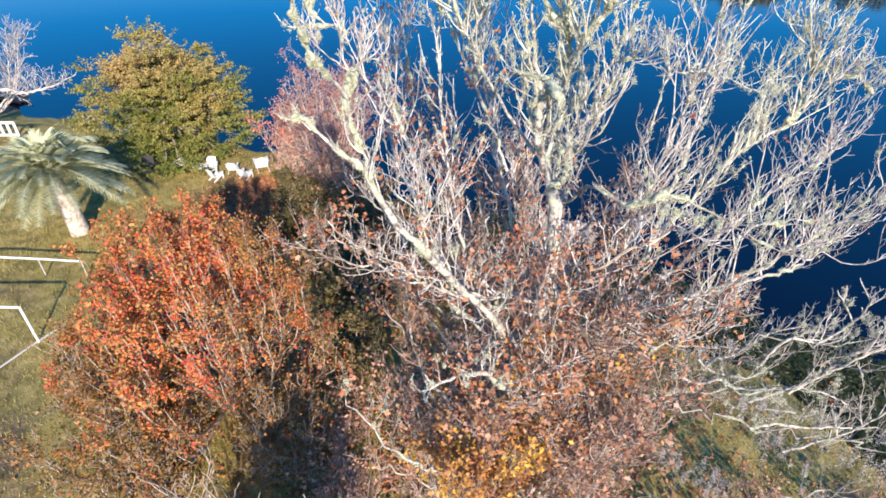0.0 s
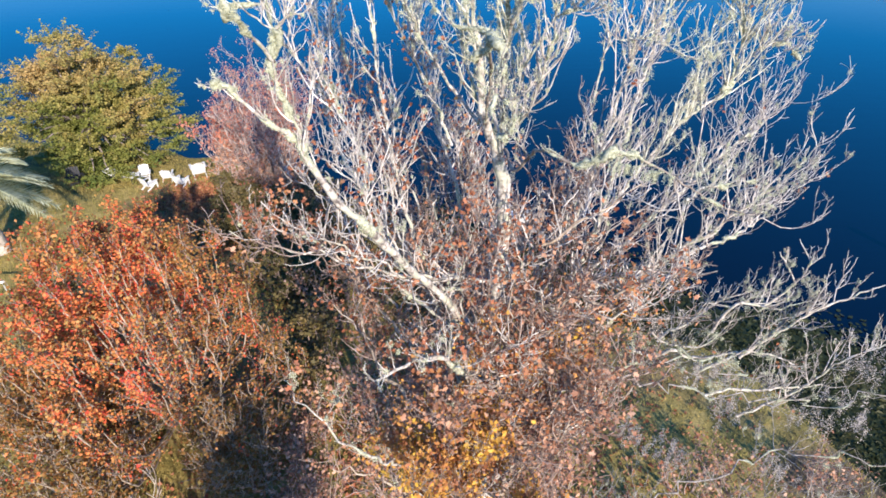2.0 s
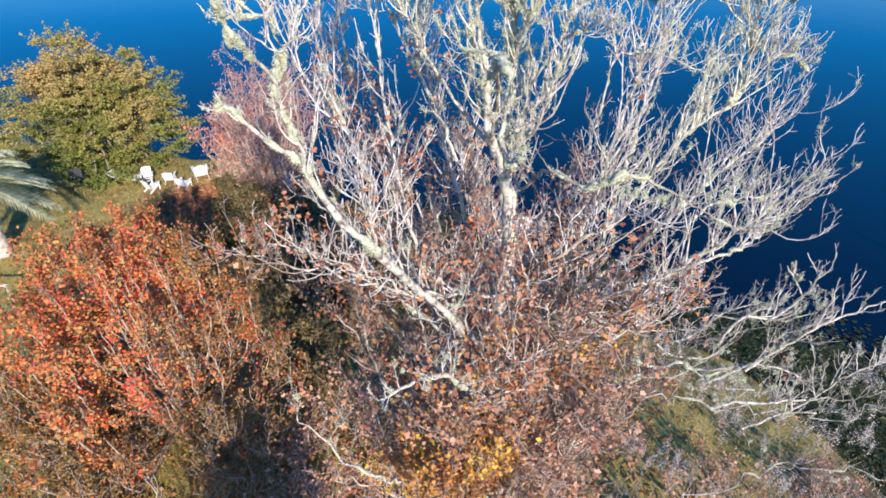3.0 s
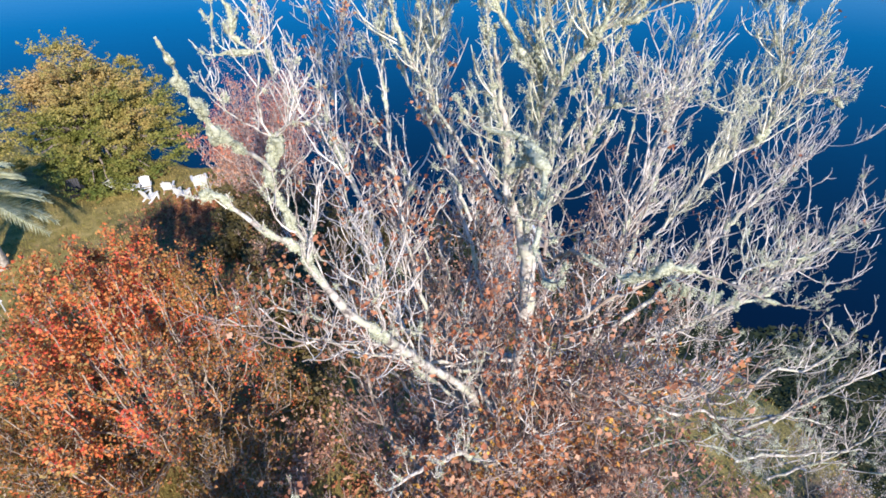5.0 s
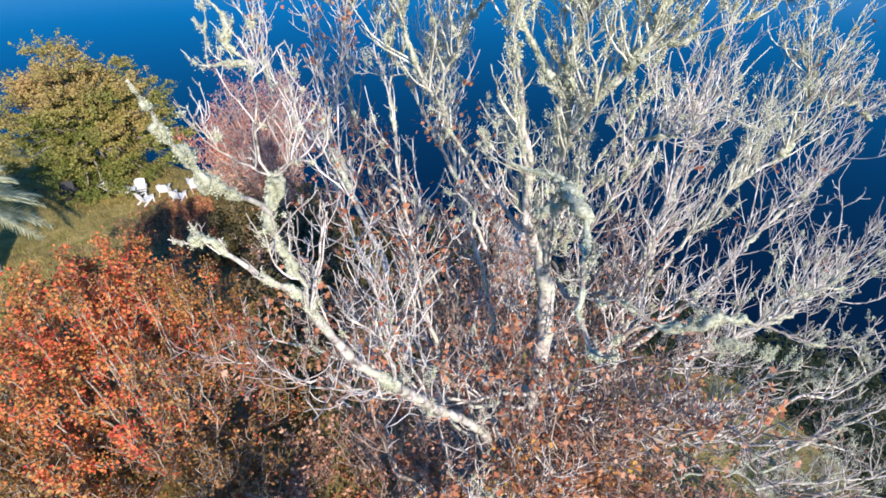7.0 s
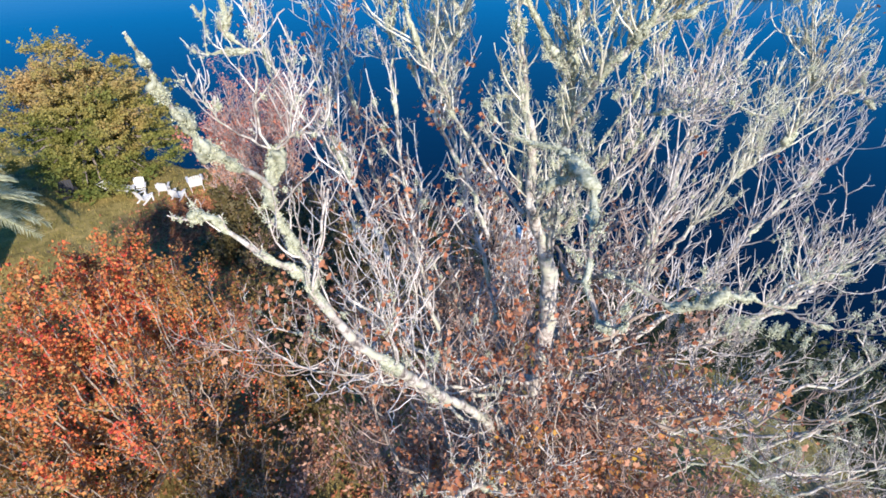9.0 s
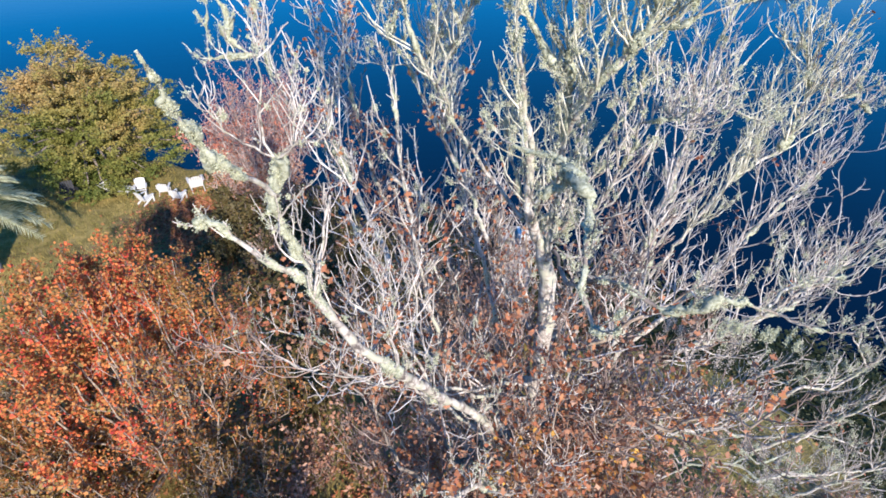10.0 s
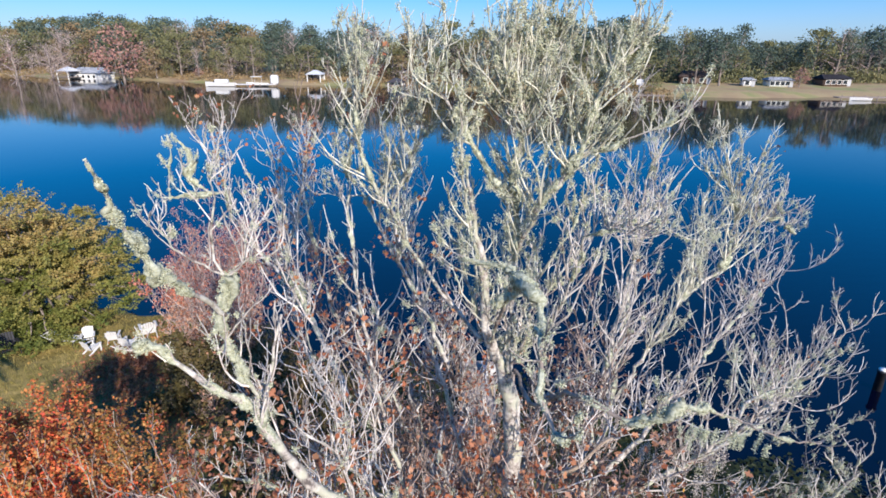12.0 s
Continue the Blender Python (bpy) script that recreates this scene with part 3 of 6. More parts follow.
grow_limb([(0.95, 4.45, 5.0), (1.1, 3.7, 5.6), (1.2, 3.3, 6.1), (1.25, 3.1, 6.4)], 0.028, 0.006, 44, 0.6, BARK_BRUSH, 2, 260)
grow_limb([(0.9, 4.4, 5.2), (0.55, 3.95, 5.7), (0.35, 3.6, 6.2), (0.2, 3.5, 6.6)], 0.026, 0.006, 44, 0.55, BARK_BRUSH, 2, 260)
grow_limb([(1.3, 4.75, 5.7), (1.5, 4.6, 6.4), (1.75, 4.4, 7.0), (1.9, 4.3, 7.4)], 0.026, 0.006, 46, 0.55, BARK_BRUSH, 2, 110)
grow_limb([(0.95, 4.45, 5.41), (0.56, 4.17, 5.81), (0.05, 3.9, 6.41)], 0.02, 0.005, 34, 0.5, BARK_BRUSH, 2, 190)
grow_limb([(0.95, 4.45, 5.79), (0.78, 4.22, 6.19), (0.5, 4.0, 6.79)], 0.02, 0.005, 34, 0.5, BARK_BRUSH, 2, 190)
grow_limb([(0.95, 4.45, 5.36), (0.93, 4.12, 5.76), (0.78, 3.8, 6.36)], 0.02, 0.005, 34, 0.5, BARK_BRUSH, 2, 190)
grow_limb([(0.95, 4.45, 5.42), (0.7, 4.03, 5.82), (0.33, 3.6, 6.42)], 0.02, 0.005, 34, 0.5, BARK_BRUSH, 2, 190)
grow_limb([(2.35, 5.0, 6.57), (2.89, 5.0, 6.59), (3.47, 5.1, 6.67), (4.05, 5.2, 6.44), (4.39, 5.3, 6.6)], 0.02, 0.005, 14, 0.42, BARK_GREYTWIG, 12, 2)
grow_limb([(1.45, 4.2, 6.85), (1.95, 4.2, 6.76), (2.42, 4.2, 6.93), (3.15, 4.3, 6.5), (3.54, 4.3, 6.73)], 0.02, 0.005, 16, 0.45, BARK_GREYTWIG, 14, 2)

# main lower limb
bough([(0.83, 4.27, 6.73), (0.66, 4.2, 7.27), (0.52, 4.05, 7.7), (0.32, 3.9, 8.03), (0.18, 3.78, 8.29), (0.07, 3.68, 8.51), (-0.05, 3.64, 8.67), (-0.12, 3.64, 8.79), (-0.17, 3.65, 8.9), (-0.19, 3.66, 8.99)], 0.044, 0.022, 12, 0.4, BARK_TWIG, 0.7, 0.01, 6, fine=0.7, lumps=[((0.07, 3.68, 8.51), 0.02, 0.06), ((-0.2, 3.66, 8.96), 0.014, 0.05), ((-0.17, 3.65, 8.88), 0.01, 0.05)])
# left branch
bough([(-0.19, 3.66, 8.98), (-0.28, 3.64, 9.06), (-0.34, 3.64, 9.11), (-0.41, 3.64, 9.2), (-0.49, 3.63, 9.27), (-0.51, 3.63, 9.25)], 0.017, 0.008, 4, 0.14, BARK_TWIG, 0.3, 0.006, fine=0.6, lumps=[((-0.24, 3.65, 8.99), 0.02, 0.05), ((-0.32, 3.64, 9.06), 0.012, 0.04), ((-0.44, 3.64, 9.23), 0.012, 0.04), ((-0.49, 3.63, 9.26), 0.014, 0.03)])
# lichened spire
bough([(-0.24, 3.62, 9.35), (-0.26, 3.56, 9.41), (-0.28, 3.48, 9.49), (-0.31, 3.38, 9.58), (-0.32, 3.32, 9.66), (-0.32, 3.27, 9.72), (-0.32, 3.23, 9.78), (-0.32, 3.19, 9.84), (-0.31, 3.16, 9.87), (-0.32, 3.14, 9.91)], 0.012, 0.003, 0, 0.05, BARK_LICHENY, 0.0, 0.004, fine=0.5, lumps=[((-0.3, 3.45, 9.52), 0.016, 0.045), ((-0.31, 3.37, 9.59), 0.024, 0.045), ((-0.32, 3.3, 9.69), 0.018, 0.04), ((-0.32, 3.23, 9.78), 0.013, 0.03), ((-0.31, 3.18, 9.85), 0.008, 0.024), ((-0.31, 3.15, 9.89), 0.003, 0.02)])
# lump column
bough([(-0.19, 3.65, 9.0), (-0.2, 3.64, 9.08), (-0.23, 3.63, 9.16), (-0.24, 3.62, 9.25), (-0.26, 3.62, 9.35), (-0.22, 3.62, 9.44), (-0.22, 3.62, 9.48)], 0.013, 0.008, 4, 0.22, BARK_TWIG, 0.3, fine=0.6, lumps=[((-0.22, 3.63, 9.15), 0.016, 0.05), ((-0.23, 3.62, 9.23), 0.015, 0.04), ((-0.27, 3.62, 9.33), 0.022, 0.05), ((-0.22, 3.62, 9.42), 0.026, 0.06)])
bough([(-0.23, 3.62, 9.48), (-0.25, 3.61, 9.57), (-0.23, 3.6, 9.67), (-0.22, 3.6, 9.76), (-0.2, 3.6, 9.85)], 0.007, 0.002, 6, 0.16, BARK_TWIG, 0.15, fine=0.55)
bough([(-0.21, 3.62, 9.48), (-0.16, 3.6, 9.52), (-0.09, 3.58, 9.54), (-0.05, 3.56, 9.61), (-0.03, 3.55, 9.69)], 0.007, 0.002, 5, 0.14, BARK_TWIG, 0.1, fine=0.55)
bough([(-0.21, 3.62, 9.48), (-0.17, 3.63, 9.53), (-0.15, 3.64, 9.6), (-0.13, 3.65, 9.65), (-0.11, 3.65, 9.73)], 0.007, 0.002, 6, 0.14, BARK_TWIG, 0.1, fine=0.55)
bough([(-0.23, 3.62, 9.48), (-0.28, 3.6, 9.52), (-0.32, 3.57, 9.57), (-0.34, 3.55, 9.62), (-0.35, 3.54, 9.69)], 0.006, 0.002, 6, 0.14, BARK_TWIG, 0.1, fine=0.55)
# upright stick
bough([(-0.18, 3.63, 8.94), (-0.15, 3.66, 9.07), (-0.12, 3.7, 9.19), (-0.1, 3.74, 9.28)], 0.009, 0.006, 3, 0.2, BARK_TWIG, 0.0, fine=0.6)
# near lump arm
bough([(0.75, 4.3, 8.77), (0.7, 3.9, 9.18), (0.63, 3.5, 9.47), (0.65, 3.38, 9.44), (0.64, 3.3, 9.4), (0.6, 3.2, 9.33), (0.6, 3.12, 9.27), (0.63, 3.07, 9.22)], 0.013, 0.008, 8, 0.16, BARK_GREYTWIG, 0.8, 0.009, fine=0.55, core=BARK_GREY, lumps=[((0.62, 3.5, 9.47), 0.03, 0.05), ((0.64, 3.42, 9.45), 0.027, 0.045), ((0.64, 3.3, 9.41), 0.01, 0.06), ((0.6, 3.16, 9.31), 0.008, 0.05), ((0.63, 3.08, 9.22), 0.01, 0.03)])
bough([(0.63, 3.5, 9.47), (0.6, 3.56, 9.48), (0.53, 3.62, 9.48), (0.46, 3.67, 9.49), (0.43, 3.7, 9.52)], 0.008, 0.002, 4, 0.12, BARK_LICHENY, 0.6, 0.008, fine=0.5, lumps=[((0.54, 3.62, 9.48), 0.009, 0.05), ((0.6, 3.56, 9.48), 0.012, 0.05)])
bough([(0.63, 3.5, 9.46), (0.61, 3.5, 9.42), (0.56, 3.52, 9.39)], 0.008, 0.003, 3, 0.08, BARK_LICHENY, 0.6, 0.008, fine=0.5, lumps=[((0.58, 3.51, 9.4), 0.016, 0.05)])
# dark lichened branch
bough([(0.87, 4.25, 8.66), (0.88, 4.0, 8.64), (0.92, 3.75, 8.87), (0.96, 3.6, 8.93), (1.05, 3.5, 8.9), (1.14, 3.45, 8.97), (1.27, 3.45, 8.98), (1.56, 3.55, 8.8), (1.88, 3.7, 8.58), (2.23, 3.85, 8.4), (2.42, 3.95, 8.39)], 0.016, 0.003, 16, 0.25, BARK_GREYTWIG, 0.7, 0.007, fine=0.6, core=BARK_GREY, lumps=[((1.16, 3.45, 8.98), 0.024, 0.07), ((1.26, 3.45, 8.98), 0.02, 0.06), ((1.09, 3.48, 8.91), 0.016, 0.05), ((1.94, 3.72, 8.56), 0.012, 0.04), ((0.97, 3.6, 8.92), 0.008, 0.05)])
# crown leader
bough([(0.86, 4.31, 8.56), (0.84, 4.25, 8.86), (0.82, 4.18, 9.21), (0.81, 4.16, 9.47), (0.77, 4.1, 9.67), (0.8, 4.08, 9.79), (0.79, 4.05, 9.9), (0.8, 4.05, 9.99), (0.81, 4.05, 10.08), (0.82, 4.05, 10.17)], 0.024, 0.004, 22, 0.32, BARK_LICHENY, 0.8, 0.011, fine=0.65, lumps=[((0.82, 4.17, 9.36), 0.016, 0.09), ((0.79, 4.13, 9.57), 0.017, 0.08), ((0.78, 4.09, 9.73), 0.012, 0.06), ((0.79, 4.05, 9.91), 0.014, 0.05)])
# upright brooms
bough([(0.79, 4.07, 9.81), (0.73, 4.03, 9.92), (0.69, 4.0, 10.03), (0.69, 4.0, 10.15)], 0.009, 0.002, 14, 0.22, BARK_LICHENY, 0.6, 0.007, fine=0.6)
bough([(0.79, 4.07, 9.81), (0.79, 4.03, 9.89), (0.74, 4.02, 10.03), (0.74, 4.0, 10.17)], 0.009, 0.002, 14, 0.22, BARK_LICHENY, 0.6, 0.007, fine=0.6)
bough([(0.79, 4.07, 9.81), (0.81, 4.03, 9.91), (0.85, 4.04, 10.04), (0.85, 4.0, 10.18)], 0.009, 0.002, 14, 0.22, BARK_LICHENY, 0.6, 0.007, fine=0.6)
bough([(0.79, 4.07, 9.81), (0.82, 4.03, 9.89), (0.9, 4.06, 10.03), (0.89, 4.0, 10.16)], 0.009, 0.002, 14, 0.22, BARK_LICHENY, 0.6, 0.007, fine=0.6)
bough([(0.79, 4.07, 9.81), (0.77, 4.03, 9.83), (0.7, 4.08, 9.92), (0.61, 4.0, 9.97)], 0.009, 0.002, 14, 0.22, BARK_LICHENY, 0.6, 0.007, fine=0.6)
# left crown arm
bough([(0.78, 4.13, 9.55), (0.69, 4.12, 9.62), (0.62, 4.1, 9.75), (0.56, 4.1, 9.84), (0.5, 4.1, 9.93), (0.46, 4.1, 9.98), (0.47, 4.1, 10.05), (0.52, 4.1, 10.14)], 0.015, 0.002, 13, 0.24, BARK_LICHENY, 0.6, 0.01, fine=0.6, lumps=[((0.57, 4.1, 9.83), 0.014, 0.06), ((0.69, 4.12, 9.62), 0.02, 0.06), ((0.64, 4.1, 9.73), 0.01, 0.05)])
# right crown arms
bough([(0.82, 4.17, 9.29), (0.86, 4.0, 9.55), (0.92, 3.95, 9.67), (0.95, 3.9, 9.76), (0.98, 3.9, 9.86), (1.0, 3.9, 9.95), (1.04, 3.9, 10.05), (1.07, 3.9, 10.14)], 0.018, 0.003, 26, 0.28, BARK_LICHENY, 0.8, 0.012, fine=0.6, lumps=[((0.94, 3.93, 9.71), 0.018, 0.06), ((0.99, 3.9, 9.88), 0.014, 0.06), ((0.88, 3.97, 9.61), 0.012, 0.06)])
bough([(0.9, 3.95, 9.63), (0.96, 3.9, 9.75), (1.04, 3.85, 9.79), (1.11, 3.8, 9.84), (1.2, 3.75, 9.89), (1.24, 3.7, 9.97)], 0.010, 0.002, 7, 0.15, BARK_LICHENY, 0.5, 0.008, fine=0.55, lumps=[((1.04, 3.85, 9.79), 0.013, 0.04), ((1.19, 3.76, 9.89), 0.008, 0.03)])
bough([(0.81, 4.08, 9.8), (0.85, 4.05, 9.9), (0.92, 4.0, 9.95), (0.98, 3.95, 9.99), (1.06, 3.9, 10.03), (1.11, 3.9, 10.06)], 0.010, 0.002, 9, 0.2, BARK_LICHENY, 0.6, 0.008, fine=0.6)
bough([(1.0, 3.95, 9.93), (1.03, 3.9, 10.01), (1.09, 3.9, 10.09), (1.16, 3.9, 10.14), (1.21, 3.9, 10.18)], 0.008, 0.002, 8, 0.16, BARK_LICHENY, 0.6, 0.008, fine=0.55)
# branch bearing one leaf
bough([(0.86, 4.25, 8.75), (0.94, 4.1, 8.92), (0.96, 4.0, 9.11), (0.97, 3.92, 9.24), (0.98, 3.86, 9.38), (0.97, 3.84, 9.46), (1.0, 3.77, 9.51), (1.08, 3.72, 9.52)], 0.014, 0.002, 20, 0.3, BARK_TWIG, 0.4, 0.009, fine=0.65, lumps=[((0.98, 3.89, 9.32), 0.012, 0.05), ((1.01, 3.77, 9.51), 0.008, 0.05)])
# left crown leader
bough([(0.72, 4.35, 8.79), (0.6, 4.5, 8.91), (0.52, 4.53, 9.02), (0.42, 4.5, 9.19), (0.33, 4.5, 9.36), (0.25, 4.5, 9.5), (0.2, 4.5, 9.64), (0.18, 4.5, 9.79), (0.17, 4.5, 9.94), (0.17, 4.5, 10.08)], 0.02, 0.003, 20, 0.36, BARK_LICHENY, 0.5, 0.01, 4, fine=0.72, lumps=[((0.2, 4.5, 9.6), 0.013, 0.07), ((0.18, 4.5, 9.79), 0.014, 0.07)])
bough([(0.18, 4.5, 9.75), (0.22, 4.48, 9.87), (0.21, 4.46, 9.98), (0.21, 4.46, 10.08)], 0.009, 0.002, 7, 0.2, BARK_LICHENY, 0.6, 0.008, fine=0.6)
bough([(0.31, 4.5, 9.4), (0.38, 4.4, 9.62), (0.44, 4.35, 9.79), (0.42, 4.3, 9.95), (0.41, 4.3, 10.06)], 0.011, 0.002, 16, 0.3, BARK_LICHENY, 0.4, 0.008, fine=0.65)
# crooked limb
bough([(0.58, 4.5, 8.58), (0.45, 4.65, 8.88), (0.34, 4.75, 9.08), (0.25, 4.85, 9.26), (0.2, 4.9, 9.36), (0.14, 4.93, 9.46), (0.1, 4.95, 9.59), (0.05, 4.95, 9.68)], 0.018, 0.004, 14, 0.35, BARK_TWIG, 0.5, 0.012, 22, fine=0.75, lumps=[((0.12, 4.94, 9.52), 0.013, 0.06), ((0.21, 4.9, 9.33), 0.01, 0.05)])
bough([(0.2, 4.93, 9.37), (0.12, 4.9, 9.38), (0.04, 4.88, 9.39), (-0.04, 4.86, 9.44)], 0.006, 0.002, 6, 0.15, BARK_TWIG, 0.2, fine=0.6)
# back left limb
bough([(0.05, 4.8, 8.2), (-0.08, 5.1, 8.38), (-0.23, 5.45, 8.53), (-0.28, 5.55, 8.64), (-0.43, 5.7, 8.67), (-0.51, 5.8, 8.74), (-0.62, 5.9, 8.84), (-0.7, 6.0, 8.93), (-0.76, 6.05, 9.05), (-0.78, 6.1, 9.17), (-0.8, 6.1, 9.35), (-0.78, 6.1, 9.59)], 0.03, 0.003, 18, 0.5, BARK_TWIG, 0.3, 0.02, 48, fine=1.0, lumps=[((-0.27, 5.53, 8.61), 0.03, 0.1), ((-0.76, 6.05, 9.09), 0.02, 0.1)])
# lichened curl
bough([(-0.77, 6.1, 9.15), (-0.88, 6.1, 9.12), (-0.98, 6.1, 9.12), (-1.07, 6.1, 9.12), (-1.16, 6.1, 9.11), (-1.15, 6.1, 9.25), (-1.1, 6.1, 9.42), (-1.11, 6.1, 9.54)], 0.012, 0.003, 4, 0.2, BARK_LICHENY, 0.5, 0.016, fine=0.9, lumps=[((-0.98, 6.1, 9.12), 0.022, 0.12)])
bough([(-0.86, 6.1, 9.12), (-0.94, 6.1, 9.19), (-1.0, 6.1, 9.25), (-1.0, 6.1, 9.33), (-0.99, 6.1, 9.44), (-1.08, 6.1, 9.53)], 0.011, 0.004, 3, 0.15, BARK_LICHENY, 0.5, 0.016, fine=0.9, lumps=[((-1.0, 6.1, 9.3), 0.03, 0.1), ((-0.99, 6.1, 9.4), 0.022, 0.09)])
# back upright limb
bough([(0.04, 4.9, 7.99), (-0.15, 5.3, 8.04), (-0.35, 5.9, 8.12), (-0.43, 6.15, 8.39), (-0.4, 6.22, 8.71), (-0.4, 6.25, 8.88), (-0.44, 6.3, 9.11), (-0.46, 6.3, 9.38)], 0.028, 0.004, 18, 0.45, BARK_TWIG, 0.2, 0.015, 60, fine=1.0)
bough([(-0.39, 6.2, 8.68), (-0.29, 6.2, 8.94), (-0.24, 6.2, 9.21), (-0.18, 6.2, 9.47)], 0.012, 0.003, 12, 0.4, BARK_TWIG, 0.2, 0.012, 44, fine=1.0)
# broken pale limb
bough([(0.05, 5.6, 8.44), (0.18, 5.65, 8.27), (0.34, 5.7, 8.15), (0.45, 5.7, 7.93), (0.49, 5.6, 7.68), (0.54, 5.4, 7.35), (0.67, 5.0, 7.13)], 0.026, 0.034, 10, 0.4, BARK_TWIG, 0.1, fine=0.9, begin=0.4)
# slender sticks
bough([(0.26, 3.85, 8.12), (0.14, 3.95, 8.4), (0.04, 4.1, 8.55), (-0.03, 4.18, 8.68), (-0.08, 4.3, 8.85), (-0.09, 4.3, 9.03)], 0.011, 0.003, 10, 0.3, BARK_TWIG, 0.05, 0.006, 26, fine=0.75)
bough([(0.32, 3.9, 8.1), (0.21, 4.2, 8.16), (0.19, 4.4, 8.29), (0.24, 4.5, 8.52), (0.33, 4.6, 8.66), (0.44, 4.7, 8.79)], 0.011, 0.003, 10, 0.3, BARK_TWIG, 0.05, 0.006, 20, fine=0.75)
bough([(0.1, 3.68, 8.49), (0.07, 3.7, 8.64), (0.03, 3.72, 8.74), (-0.03, 3.74, 8.77), (-0.1, 3.75, 8.84)], 0.008, 0.003, 8, 0.25, BARK_TWIG, 0.1, 0.006, 6, fine=0.6)
bough([(0.1, 3.68, 8.49), (0.07, 3.8, 8.61), (0.09, 3.9, 8.67), (0.05, 4.0, 8.78), (0.02, 4.0, 8.92)], 0.008, 0.003, 8, 0.25, BARK_TWIG, 0.1, 0.006, fine=0.6)
# right crown limb
bough([(1.99, 5.4, 7.4), (2.69, 5.8, 8.09), (2.93, 5.85, 8.28), (3.12, 5.85, 8.44), (3.15, 5.85, 8.69), (3.11, 5.85, 8.98), (2.94, 5.85, 9.26), (2.8, 5.85, 9.47)], 0.026, 0.004, 30, 0.65, BARK_LICHENY, 0.45, 0.02, 2, fine=1.0, lumps=[((3.13, 5.85, 8.47), 0.03, 0.1), ((3.1, 5.85, 8.98), 0.02, 0.12)])
bough([(3.13, 5.85, 8.53), (3.28, 5.85, 8.78), (3.42, 5.85, 8.86), (3.56, 5.85, 8.83), (3.7, 5.85, 8.72)], 0.012, 0.003, 12, 0.4, BARK_TWIG, 0.5, 0.018, fine=1.0, lumps=[((3.47, 5.85, 8.86), 0.022, 0.08), ((3.68, 5.85, 8.74), 0.03, 0.06)])
bough([(1.63, 5.0, 8.69), (1.7, 5.1, 9.02), (1.85, 5.1, 9.07), (2.12, 5.2, 9.02), (2.4, 5.3, 8.9), (2.66, 5.4, 8.81)], 0.010, 0.003, 14, 0.4, BARK_LICHENY, 0.4, 0.014, 2, fine=0.9)
# leafy front shoots
bough([(0.8, 4.25, 6.77), (0.77, 4.02, 7.61), (0.8, 3.95, 8.05), (0.82, 3.95, 8.34)], 0.014, 0.004, 14, 0.4, BARK_BRUSH, 0.0, 0.01, 60, fine=0.8)
bough([(1.28, 4.4, 6.55), (1.1, 4.2, 7.55), (0.97, 4.12, 8.02), (0.91, 4.15, 8.2)], 0.014, 0.004, 14, 0.4, BARK_BRUSH, 0.0, 0.01, 60, fine=0.8)
bough([(0.67, 4.2, 7.16), (0.62, 4.1, 7.71), (0.64, 4.05, 8.11), (0.71, 4.05, 8.3)], 0.012, 0.004, 12, 0.35, BARK_BRUSH, 0.0, 0.01, 45, fine=0.8)
bough([(1.52, 4.4, 6.38), (1.46, 4.3, 7.18), (1.42, 4.3, 7.61), (1.29, 4.3, 7.9)], 0.012, 0.004, 14, 0.4, BARK_BRUSH, 0.0, 0.01, 45, fine=0.8)
# outer pale boughs
bough([(2.99, 4.75, 6.61), (3.03, 4.74, 6.84), (3.14, 4.72, 6.97), (3.32, 4.7, 6.94), (3.43, 4.69, 7.05), (3.49, 4.68, 7.19), (3.53, 4.67, 7.27), (3.54, 4.67, 7.36), (3.54, 4.66, 7.46)], 0.022, 0.006, 6, 0.3, BARK_TWIG, 0.35, 0.012, fine=0.85)
bough([(3.51, 4.68, 7.19), (3.38, 4.68, 7.36), (3.25, 4.68, 7.52)], 0.012, 0.006, 3, 0.14, BARK_TWIG, 0.3, 0.01, fine=0.8)
bough([(2.85, 5.3, 6.0), (3.01, 5.32, 6.13), (3.2, 5.36, 6.17), (3.34, 5.4, 6.29), (3.47, 5.4, 6.42), (3.61, 5.4, 6.46), (3.75, 5.4, 6.54)], 0.024, 0.006, 8, 0.4, BARK_TWIG, 0.3, 0.012, fine=0.9)
bough([(2.44, 5.1, 6.11), (2.71, 5.1, 5.97), (2.85, 5.0, 6.14), (3.0, 4.95, 6.09), (3.2, 4.8, 6.25), (3.36, 4.75, 6.34), (3.66, 4.7, 6.31), (3.91, 4.7, 6.18)], 0.03, 0.008, 7, 0.4, BARK_GREYTWIG, 0.25, 0.012, 6, fine=0.9)
bough([(2.73, 5.25, 6.17), (2.88, 5.25, 6.02), (3.12, 5.2, 5.97), (3.35, 5.2, 6.0), (3.47, 5.2, 6.22), (3.51, 5.2, 6.48)], 0.018, 0.005, 5, 0.4, BARK_GREYTWIG, 0.25, 0.01, fine=0.9)
bough([(3.04, 4.6, 5.93), (3.25, 4.6, 6.0), (3.58, 4.6, 5.97), (3.84, 4.6, 5.98), (4.22, 4.6, 5.99)], 0.024, 0.008, 9, 0.45, BARK_GREYTWIG, 0.2, 0.01, fine=0.9)
bough([(3.31, 4.7, 6.31), (3.44, 4.7, 6.48), (3.58, 4.7, 6.72), (3.74, 4.7, 6.87), (3.79, 4.7, 7.03)], 0.02, 0.006, 7, 0.35, BARK_GREYTWIG, 0.3, 0.012, fine=0.9)
